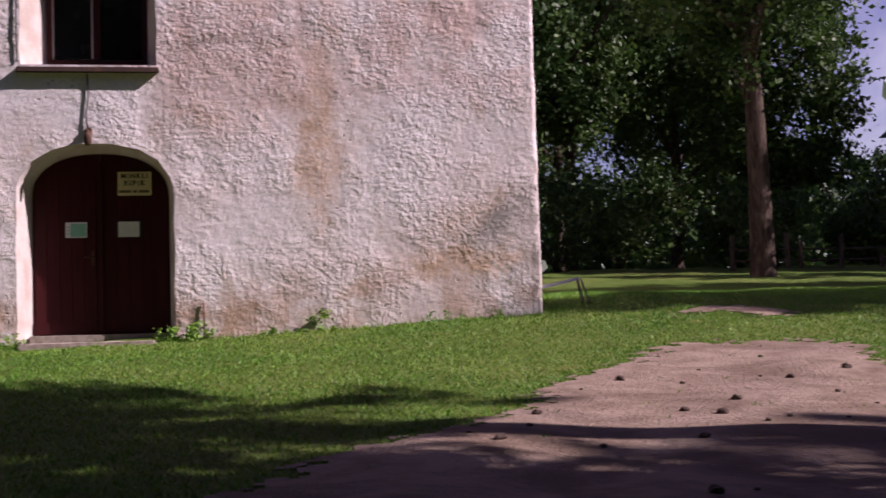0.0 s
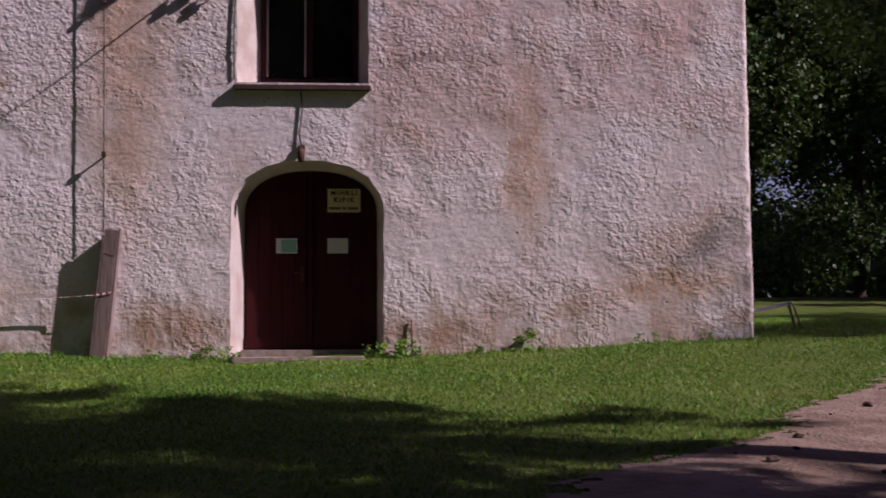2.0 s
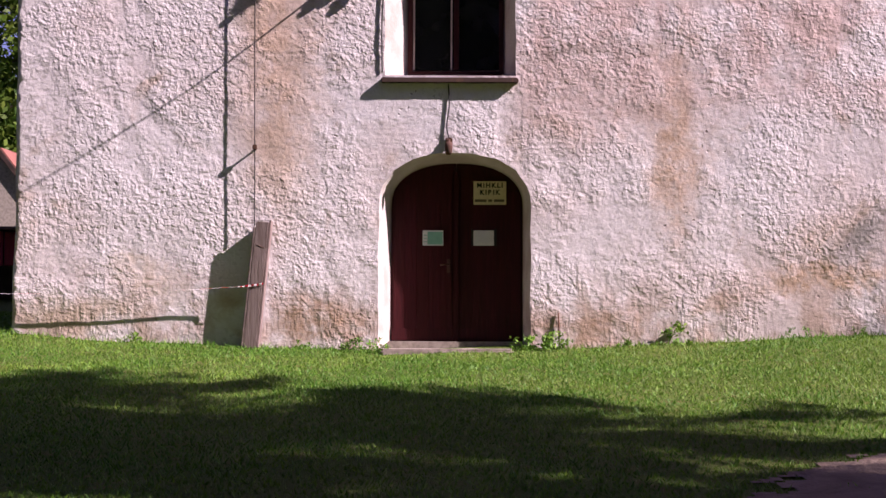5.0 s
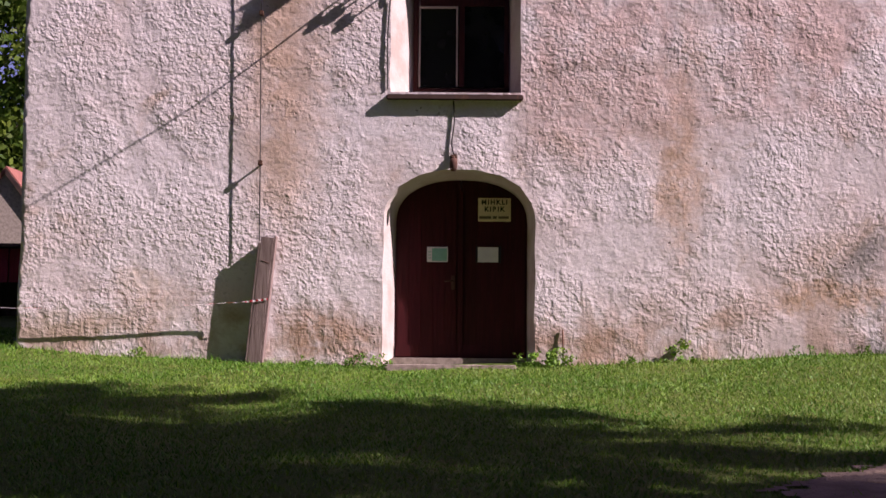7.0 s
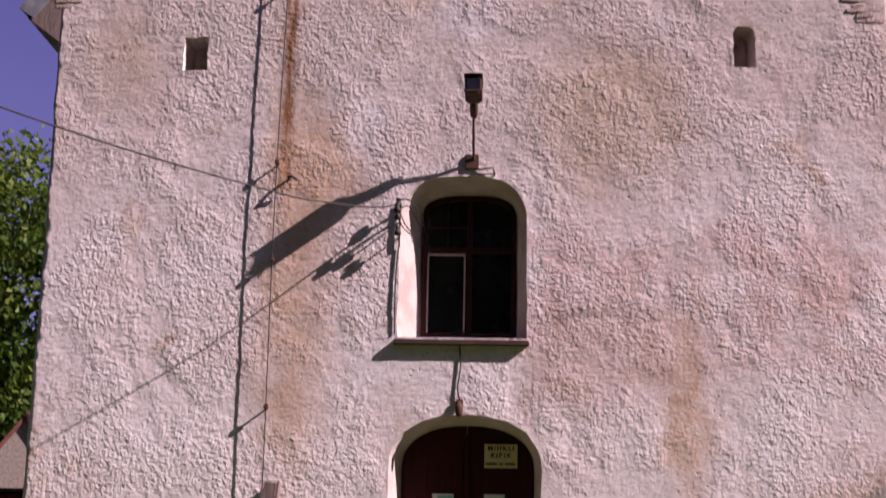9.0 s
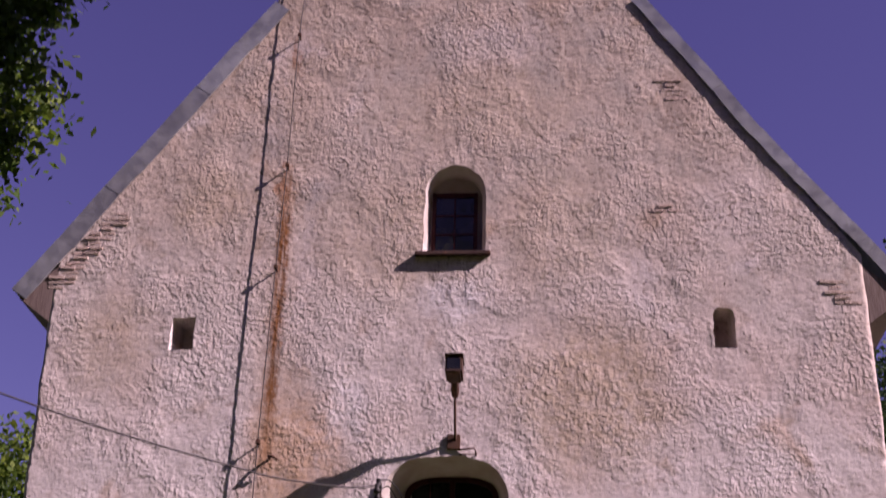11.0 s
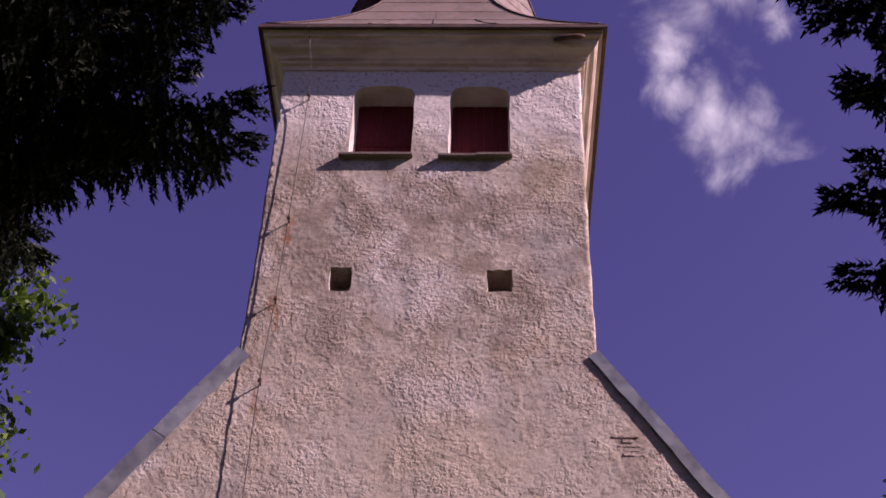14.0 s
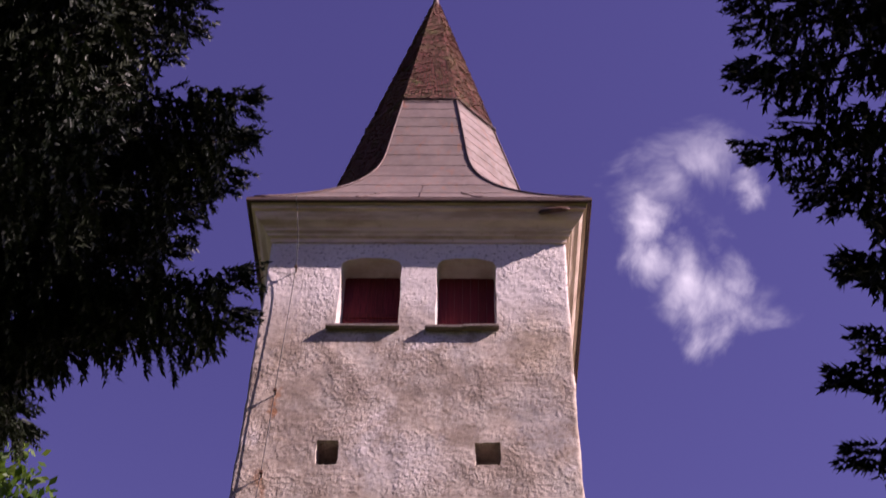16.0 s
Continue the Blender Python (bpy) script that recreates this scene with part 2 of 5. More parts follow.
    wn = n.t.nodes.new("ShaderNodeTexNoise")
    n.put(wn, "Vector", n.co), n.put(wn, "Scale", 1.3), n.put(wn, "Detail", 8.0), n.put(wn, "Roughness", 0.72)
    n.t.links.new(wn.outputs["Color"], warp.inputs[0])
    warp.inputs[1].default_value = (1.3, 0.0, 1.3)
    n.t.links.new(n.co, warp.inputs[2])
    speck = n.ramp(n.noise(6.5, 6, 0.75), 0.36, 0.6, 0.35, 1.0)
    for px_, pz, rx, rz, tint, much in PATCHES:
        m = n.t.nodes.new("ShaderNodeMapping")
        n.put(m, "Vector", warp.outputs[0])
        m.inputs["Scale"].default_value = (1 / rx, 0.0, 1 / rz)
        m.inputs["Location"].default_value = (-(px_ + 0.65) / rx, 0.0, -(pz + 0.65) / rz)
        ln = n.t.nodes.new("ShaderNodeVectorMath")
        ln.operation = "LENGTH"
        n.t.links.new(m.outputs[0], ln.inputs[0])
        c = n.mix(n.math("MULTIPLY", n.ramp(ln.outputs["Value"], 0.45, 1.25, much, 0.0), speck), c, tint)
    # thrown lumps standing apart, grit, and calmer trowelled stretches
    fine_warp = n.t.nodes.new("ShaderNodeVectorMath")
    fine_warp.operation = "MULTIPLY_ADD"
    fn = n.t.nodes.new("ShaderNodeTexNoise")
    n.put(fn, "Vector", n.co), n.put(fn, "Scale", 9.0), n.put(fn, "Detail", 4.0), n.put(fn, "Roughness", 0.6)
    n.t.links.new(fn.outputs["Color"], fine_warp.inputs[0])
    fine_warp.inputs[1].default_value = (0.12, 0.12, 0.12)
    n.t.links.new(n.co, fine_warp.inputs[2])
    calm = n.ramp(n.noise(0.75, 4, 0.6, 0.3, n.stretch(1, 1, 1, 11, 0, 3)), 0.40, 0.60, 0.30, 1.0)
    throw = n.math("MULTIPLY", n.noise(12.5, 2, 0.5, 0.0, n.stretch(1, 1, 1.15)), 1.5)
    throw = n.math("ADD", throw, n.math("MULTIPLY", n.noise(25, 2, 0.5), 0.8))
    big_l = n.math("MULTIPLY", n.ramp(n.voronoi(9.0, "SMOOTH_F1", fine_warp.outputs[0]), 0.10, 0.42, 1, 0), n.ramp(n.noise(5.5, 4, 0.65), 0.46, 0.62))
    h = n.math("ADD", throw, n.math("MULTIPLY", big_l, 0.35))
    h = n.math("MULTIPLY", h, calm)
    h = n.math("ADD", h, n.math("MULTIPLY", n.noise(55, 4, 0.6), 0.22))
    pits = n.math("MULTIPLY", n.ramp(n.voronoi(6.5, "F1", fine_warp.outputs[0]), 0.07, 0.15, 1, 0), n.ramp(n.noise(2.1, 4, 0.65), 0.48, 0.60))
    h = n.math("SUBTRACT", h, n.math("MULTIPLY", pits, 0.8))
    # grime, plus shade put into the colour, in pits and between the lumps
    hollow = n.math("MULTIPLY", n.ramp(n.noise(12.5, 2, 0.5, 0.0, n.stretch(1, 1, 1.15)), 0.45, 0.33, 0, 0.7), n.ramp(n.noise(1.6, 5, 0.65), 0.40, 0.58, 0.25, 1.0))
    c = n.mix(n.math("MULTIPLY", hollow, n.ramp(z, 4.0, 11.0, 0.35, 1.0)), c, (0.22, 0.16, 0.125))
    c = n.mix(n.math("MULTIPLY", pits, 0.7), c, (0.15, 0.105, 0.085))
    return n.done(c, h, 0.0175, 0.9)


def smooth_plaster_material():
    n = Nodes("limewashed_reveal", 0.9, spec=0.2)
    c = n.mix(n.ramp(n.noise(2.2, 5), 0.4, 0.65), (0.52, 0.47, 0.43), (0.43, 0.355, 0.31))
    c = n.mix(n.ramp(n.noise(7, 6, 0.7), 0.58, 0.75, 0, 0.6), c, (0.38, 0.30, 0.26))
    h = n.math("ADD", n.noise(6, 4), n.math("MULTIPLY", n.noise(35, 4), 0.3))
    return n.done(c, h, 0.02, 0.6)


def cornice_material():
    n = Nodes("weathered_cornice_plaster", 0.9, spec=0.2)
    c = n.mix(n.ramp(n.noise(1.3, 5, 0.6, 0, n.stretch(0.6, 0.6, 3)), 0.4, 0.65), (0.74, 0.57, 0.455), (0.50, 0.355, 0.26))
    c = n.mix(n.ramp(n.noise(4, 6, 0.7), 0.6, 0.75, 0, 0.7), c, (0.33, 0.18, 0.10))
    return n.done(c, n.noise(16, 5), 0.012, 0.6)


def wood_material(name, a, b, grain=(14, 14, 0.9), rough=0.8, bump=0.006, spec=0.25):
    n = Nodes(name, rough, spec=spec)
    g = n.noise(3, 6, 0.65, 0.6, n.stretch(*grain))
    c = n.vary(n.mix(n.ramp(g, 0.3, 0.7), a, b), 0.12, 0.005)
    return n.done(c, g, bump, 0.7)


def metal_material(name, a, b, rough=0.45, metal=0.7, rust=0.0, rust_colour=(0.24, 0.10, 0.05)):
    n = Nodes(name, rough, metal, 0.5)
    c = n.mix(n.ramp(n.noise(1.6, 5, 0.6), 0.35, 0.65), a, b)
    if rust:
        c = n.mix(n.ramp(n.noise(2.4, 7, 0.7, 0.5, n.stretch(2.5, 2.5, 0.6)), 0.62 - 0.12 * rust, 0.74, 0, 0.9), c, rust_colour)
    c = n.vary(c, 0.10, 0.006)
    return n.done(c, n.noise(5, 3), 0.006, 0.4, n.ramp(n.noise(6, 4), 0.3, 0.7, rough - 0.1, rough + 0.2))


def plain_material(name, colour, rough=0.7, metal=0.0, spec=0.4, wear=0.2):
    n = Nodes(name, rough, metal, spec)
    dark = tuple(v * (1 - wear) for v in colour)
    return n.done(n.mix(n.ramp(n.noise(12, 5, 0.65), 0.35, 0.7), colour, dark), n.noise(40, 3), 0.002, 0.4)


def glass_material():
    n = Nodes("old_window_glass", 0.06, 0.0, 0.5)
    return n.done(n.mix(n.ramp(n.noise(3, 4), 0.4, 0.7), (0.008, 0.009, 0.010), (0.02, 0.02, 0.02)), n.noise(2.5, 2), 0.02, 0.15)


def leaf_material(name, a, b, through=0.25, spread_=0.35):
    n = Nodes(name, 0.55, spec=0.35)
    c = n.vary(n.mix(n.ramp(n.noise(0.5, 3), 0.35, 0.65), a, b), spread_, 0.02, island=True)
    mat_ = n.done(c)
    tr = n.t.nodes.new("ShaderNodeBsdfTranslucent")
    n.put(tr, "Color", c)
    ms = n.t.nodes.new("ShaderNodeMixShader")
    ms.inputs[0].default_value = through
    n.t.links.new(n.bsdf.outputs[0], ms.inputs[1])
    n.t.links.new(tr.outputs[0], ms.inputs[2])
    n.t.links.new(ms.outputs[0], n.t.nodes["Material Output"].inputs[0])
    return mat_


def bark_material():
    n = Nodes("ridged_bark", 0.95, spec=0.1)
    g = n.noise(2.5, 7, 0.7, 1.0, n.stretch(5, 5, 0.9))
    return n.done(n.mix(n.ramp(g, 0.35, 0.65), (0.03, 0.021, 0.017), (0.11, 0.08, 0.063)), g, 0.04, 0.9)


def lawn_material():
    n = Nodes("mown_lawn", 0.95, spec=0.1)
    c = n.mix(n.ramp(n.noise(0.45, 4), 0.35, 0.68), (0.095, 0.160, 0.028), (0.150, 0.195, 0.045))
    c = n.mix(n.ramp(n.noise(2.6, 6, 0.7, 0.4), 0.52, 0.72, 0, 0.8), c, (0.22, 0.185, 0.06))
    c = n.mix(n.ramp(n.noise(22, 5, 0.7), 0.5, 0.75, 0, 0.75), c, (0.028, 0.06, 0.010))
    h = n.math("ADD", n.noise(55, 4, 0.7), n.math("MULTIPLY", n.noise(6, 4), 1.2))
    return n.done(c, h, 0.05, 0.9)


def dirt_material():
    n = Nodes("trodden_bare_earth", 0.97, spec=0.1)
    c = n.mix(n.ramp(n.noise(1.1, 6, 0.65, 0.4), 0.35, 0.66), (0.165, 0.115, 0.085), (0.30, 0.225, 0.175))
    c = n.mix(n.ramp(n.noise(7, 6, 0.7), 0.56, 0.74, 0, 0.8), c, (0.17, 0.115, 0.085))
    c = n.mix(n.ramp(n.noise(4.5, 5, 0.7, 0.2, n.stretch(1, 1, 1, 7, 3, 1)), 0.66, 0.74, 0, 0.5), c, (0.10, 0.13, 0.035))
    h = n.math("ADD", n.noise(9, 6, 0.65), n.math("MULTIPLY", n.voronoi(30), 0.35))
    return n.done(c, h, 0.035, 0.8)


PLASTER, REVEAL, CORNICE = plaster_material(), smooth_plaster_material(), cornice_material()
DOOR_RED = wood_material("dark_oxblood_door_paint", (0.034, 0.003, 0.005), (0.058, 0.006, 0.008), (10, 10, 0.7), 0.55)
FRAME_RED = wood_material("red_brown_window_paint", (0.065, 0.012, 0.011), (0.035, 0.007, 0.007), (16, 16, 1), 0.6)
SHUTTER_RED = wood_material("faded_red_shutter_boards", (0.20, 0.028, 0.030), (0.10, 0.014, 0.016), (14, 14, 0.8), 0.75)
GREY_WOOD = wood_material("weathered_grey_wood", (0.30, 0.235, 0.21), (0.15, 0.105, 0.09), (20, 20, 0.8), 0.9, 0.01)
PALE_WOOD = wood_material("worn_pale_casement_wood", (0.50, 0.44, 0.40), (0.36, 0.29, 0.26), (20, 20, 0.8), 0.85, 0.004)
SILL = metal_material("rusty_painted_sill_tin", (0.05, 0.024, 0.018), (0.075, 0.04, 0.03), 0.75, 0.1, 0.5)
ZINC = metal_material("dull_zinc_sheet", (0.36, 0.38, 0.40), (0.25, 0.26, 0.28), 0.5, 0.55)
TIN_PINK = metal_material("faded_red_oxide_tin", (0.195, 0.142, 0.122), (0.145, 0.105, 0.09), 0.75, 0.05, 0.8)
DARK_TIN = metal_material("dark_eaves_tin", (0.07, 0.045, 0.04), (0.13, 0.075, 0.06), 0.6, 0.3, 0.4)
IRON = metal_material("rusted_iron", (0.07, 0.04, 0.03), (0.13, 0.06, 0.035), 0.8, 0.3, 0.5)
BLACK = plain_material("black_cable_rubber", (0.02, 0.018, 0.018), 0.6)
GLASS = glass_material()
PAPER = plain_material("white_notice_paper", (0.74, 0.74, 0.72), 0.7, wear=0.08)
GREEN_PRINT = plain_material("pale_green_print", (0.22, 0.50, 0.38), 0.7, wear=0.1)
SIGN = plain_material("cream_enamel", (0.78, 0.66, 0.42), 0.4, wear=0.12)
INK = plain_material("black_lettering", (0.02, 0.018, 0.016), 0.6)
STONE = plain_material("worn_limestone", (0.40, 0.33, 0.28), 0.9, wear=0.4)
PEBBLE = plain_material("dark_clod", (0.09, 0.06, 0.045), 0.95, wear=0.5)
BARK = bark_material()
LAWN, DIRT = lawn_material(), dirt_material()
BLADE = leaf_material("grass_blade", (0.095, 0.245, 0.018), (0.155, 0.29, 0.03), 0.22, 0.25)
LEAF = leaf_material("broad_leaf_green", (0.05, 0.115, 0.018), (0.10, 0.17, 0.03), 0.3)
LEAF_DARK = leaf_material("deep_wood_leaf_green", (0.028, 0.068, 0.015), (0.06, 0.115, 0.022), 0.25)
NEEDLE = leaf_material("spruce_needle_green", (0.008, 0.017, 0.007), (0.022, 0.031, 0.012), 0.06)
RED_TAPE = plain_material("red_tape_film", (0.55, 0.03, 0.04), 0.4)
WHITE_TAPE = plain_material("white_tape_film", (0.80, 0.78, 0.76), 0.4)
SHINGLE = None


def shingle_material():
    n = Nodes("mossy_wood_shingle", 0.95, spec=0.1)
    c = n.vary(n.mix(n.ramp(n.noise(0.9, 5), 0.4, 0.65), (0.125, 0.058, 0.042), (0.165, 0.092, 0.062)), 0.4, 0.02, island=True)
    c = n.mix(n.ramp(n.noise(1.8, 6, 0.7), 0.54, 0.7, 0, 0.75), c, (0.13, 0.14, 0.05))
    return n.done(c, n.noise(20, 4), 0.01, 0.6)


SHINGLE = shingle_material()


# ---- mesh helpers ----
def mesh_of(name, verts, faces, material=None, smooth=False):
    me = bpy.data.meshes.new(name)
    me.from_pydata([tuple(v) for v in verts], [], [tuple(f) for f in faces])
    if material:
        me.materials.append(material)
    if smooth:
        me.polygons.foreach_set("use_smooth", [True] * len(me.polygons))
    me.update()
    return me


def np_mesh(name, verts, corners, material):
    """A mesh from arrays: verts n x 3, corners m x 3 or m x 4."""
    me = bpy.data.meshes.new(name)
    m, k = corners.shape
    me.vertices.add(len(verts)), me.loops.add(m * k), me.polygons.add(m)
    me.vertices.foreach_set("co", np.ascontiguousarray(verts, dtype=np.float32).ravel())
    me.loops.foreach_set("vertex_index", np.ascontiguousarray(corners, dtype=np.int32).ravel())
    me.polygons.foreach_set("loop_start", np.arange(0, m * k, k, dtype=np.int32))
    me.polygons.foreach_set("loop_total", np.full(m, k, dtype=np.int32))
    me.materials.append(material)
    me.update(calc_edges=True)
    return me


def part(name, data, material=None, parent=None, label=""):
    """Links a bmesh or a mesh as one object under a thing."""
    if isinstance(data, bmesh.types.BMesh):
        me = bpy.data.meshes.new(name)
        bmesh.ops.recalc_face_normals(data, faces=data.faces)
        data.to_mesh(me)
        data.free()
        data = me
    if material and not data.materials:
        data.materials.append(material)
    ob = new(name, data)
    ob.parent = parent
    return tagged(ob, label)


def empty(name, at=(0, 0, 0), **tags):
    ob = new(name)
    ob.location = at
    return tagged(ob, **tags)


def boxes(*specs, bevel=0.0):
    """One bmesh of boxes (x0, x1, y0, y1, z0, z1)."""
    bm = bmesh.new()
    for x0, x1, y0, y1, z0, z1 in specs:
        m = Matrix.Translation(((x0 + x1) / 2, (y0 + y1) / 2, (z0 + z1) / 2)) @ Matrix.Diagonal((x1 - x0, y1 - y0, z1 - z0, 1))
        bmesh.ops.create_cube(bm, size=1, matrix=m)
    if bevel:
        bmesh.ops.bevel(bm, geom=bm.edges[:], offset=bevel, segments=2, affect="EDGES", clamp_overlap=True)
    return bm


def tube(points, radii, sides=8, bm=None):
    """A tapered tube along points."""
    bm = bm or bmesh.new()
    pts = [Vector(p) for p in points]
    rad = radii if isinstance(radii, (list, tuple)) else [radii] * len(pts)
    rings = []
    for i, p in enumerate(pts):
        way = (pts[min(i + 1, len(pts) - 1)] - pts[max(i - 1, 0)]).normalized()
        a = way.orthogonal().normalized() if abs(way.z) > 0.9 else way.cross(Vector((0, 0, 1))).normalized()
        if abs(way.z) > 0.9:
            a = (Vector((1, 0, 0)) - way * way.x).normalized()
        b = way.cross(a)
        rings.append([bm.verts.new(p + (a * math.cos(2 * math.pi * k / sides) + b * math.sin(2 * math.pi * k / sides)) * rad[i]) for k in range(sides)])
    for r0, r1 in zip(rings, rings[1:]):
        for k in range(sides):
            f = bm.faces.new((r0[k], r0[(k + 1) % sides], r1[(k + 1) % sides], r1[k]))
            f.smooth = True
    bm.faces.new(rings[0][::-1]), bm.faces.new(rings[-1])
    return bm


def smooth_line(points, n):
    """n points along a Catmull-Rom line."""
    p = [Vector(q) for q in points]
    p = [2 * p[0] - p[1]] + p + [2 * p[-1] - p[-2]]
    out = []
    for i in range(n + 1):
        s = i / n * (len(p) - 3)
        k = min(int(s), len(p) - 4)
        t = s - k
        a, b, c, d = p[k:k + 4]
        out.append(0.5 * (2 * b + (c - a) * t + (2 * a - 5 * b + 4 * c - d) * t * t + (3 * b - a - 3 * c + d) * t ** 3))
    return out


# ---- ground ----
def ground_z(x, y):
    """The churchyard rises towards the church and levels out behind it."""
    y = np.asarray(y, dtype=float)
    x = np.asarray(x, dtype=float)
    far = 12 + 12 * (1 - np.exp(-np.maximum(y - 12, 0) / 12))
    near = -21 - 12 * (1 - np.exp(np.minimum(y + 21, 0) / 12))
    yc = np.where(y > 12, far, np.where(y < -21, near, y))
    lift = (-0.09 + 0.006 * np.minimum(x * x, 60) + 0.008 * np.clip(x, -8, 8)) * np.exp(-(y / 4.5) ** 2)
    rough = 0.018 * np.sin(1.3 * x + 0.7 * y) * np.sin(0.9 * y - 0.5 * x + 1) + 0.012 * np.sin(2.9 * x - 1.7 * y)
    return 0.0 + 0.07 * yc + lift + rough


DIRT_EDGE = [(2.15, -10.4), (2.9, -9.75), (3.6, -9.2), (4.4, -7.6), (5.3, -6.1), (6.5, -4.6), (7.6, -4.2), (8.6, -4.6), (8.5, -6.0), (8.2, -7.0), (9.5, -8.2),
             (11, -9.2), (12.5, -12), (13, -22), (0.5, -22), (1.2, -14), (1.6, -11.2)]
DIRT_FAR = [(7.4, -2.1), (8.0, -1.4), (8.9, -1.6), (9.1, -2.2), (8.3, -2.6)]


def wobble(x, y, s=1.0):
    return s * (0.17 * np.sin(1.7 * x + 1.1 * y) + 0.13 * np.sin(4.3 * y - 2.9 * x + 1) + 0.11 * np.sin(11.7 * x + 9.1 * y) + 0.10 * np.sin(23 * x - 19 * y) + 0.08 * np.sin(41 * y + 37 * x))


def in_polygon(x, y, edge):
    x, y = x + wobble(x, y, 0.8), y + wobble(y, x, 0.8)
    inside = np.zeros(np.shape(x), dtype=bool)
    for (x0, y0), (x1, y1) in zip(edge, edge[1:] + edge[:1]):
        if y0 != y1:
            inside ^= ((y0 > y) != (y1 > y)) & (x < (x1 - x0) * (y - y0) / (y1 - y0) + x0)
    return inside


def grid_mesh(name, xs, ys, lift, material, keep=None):
    gx, gy = np.meshgrid(xs, ys)
    v = np.stack([gx, gy, ground_z(gx, gy) + lift], -1).reshape(-1, 3)
    nx = len(xs)
    i, j = np.meshgrid(np.arange(nx - 1), np.arange(len(ys) - 1))
    a = (j * nx + i).ravel()
    f = np.stack([a, a + 1, a + nx + 1, a + nx], -1)
    if keep is not None:
        c = v[f].mean(1)
        f = f[keep(c[:, 0], c[:, 1])]
        used = np.unique(f)
        back = np.zeros(len(v), dtype=int)
        back[used] = np.arange(len(used))
        v, f = v[used], back[f]
    me = np_mesh(name, v, f, material)
    me.polygons.foreach_set("use_smooth", [True] * len(me.polygons))
    return me


def spread(lo, hi, fine, reach, n):
    inner = np.arange(lo, hi + 1e-6, fine)
    out = np.geomspace(fine, reach, n)
    return np.concatenate([lo - np.cumsum(out)[::-1], inner, hi + np.cumsum(out)])


ground = new("ground", grid_mesh("ground", spread(-16, 22, 0.4, 90, 26), spread(-24, 26, 0.4, 90, 26), 0.0, LAWN))
tagged(ground, "sunlit mown green lawn rising towards the church", "lawn", kind="structure")
dirt = new("bare_earth", grid_mesh("bare_earth", np.arange(0, 15.2, 0.07), np.arange(-22, -3, 0.07), 0.012, DIRT, lambda x, y: in_polygon(x, y, DIRT_EDGE)))
tagged(dirt, "trodden brown bare earth worn into the lawn", "bare earth", kind="structure")
dirt_far = new("bare_earth", grid_mesh("bare_earth", np.arange(6.5, 10, 0.06), np.arange(-3.4, -0.6, 0.06), 0.012, DIRT, lambda x, y: in_polygon(x, y, DIRT_FAR)))
tagged(dirt_far, "small worn patch of brown earth in grass", "bare earth", kind="structure")


# ---- church ----
CX, CY = -0.065, 3.0          # tower axis
church = empty("church", label="whitewashed roughcast stone church with a west tower and octagonal spire", category="church")


def arch(x0, x1, z0, spring, top, power=2.0, n=9, ragged=0.0, seed=0):
    """Outline of an arched opening, from the left foot round to the right foot."""
    rng = random.Random(seed)
    cx, hw = (x0 + x1) / 2, (x1 - x0) / 2
    side = 6
    pts = [(x0, z0 + (spring - z0) * i / side) for i in range(side)]
    for i in range(2 * n + 1):
        a = math.pi * (1 - i / (2 * n))
        c, s = math.cos(a), math.sin(a)
        pts.append((cx + hw * math.copysign(abs(c) ** (2 / power), c), spring + (top - spring) * abs(s) ** (2 / power)))
    pts += [(x1, spring - (spring - z0) * (i + 1) / side) for i in range(side)]
    return [(x + rng.uniform(-ragged, ragged), z + rng.uniform(-ragged, ragged)) for x, z in pts]


def rect(x0, x1, z0, z1, ragged=0.0, seed=0):
    rng = random.Random(seed)
    pts = []
    for (ax, az), (bx, bz) in zip([(x0, z0), (x0, z1), (x1, z1), (x1, z0)], [(x0, z1), (x1, z1), (x1, z0), (x0, z0)]):
        pts += [(ax + (bx - ax) * i / 4, az + (bz - az) * i / 4) for i in range(4)]
    return [(x + rng.uniform(-ragged, ragged), z + rng.uniform(-ragged, ragged)) for x, z in pts]


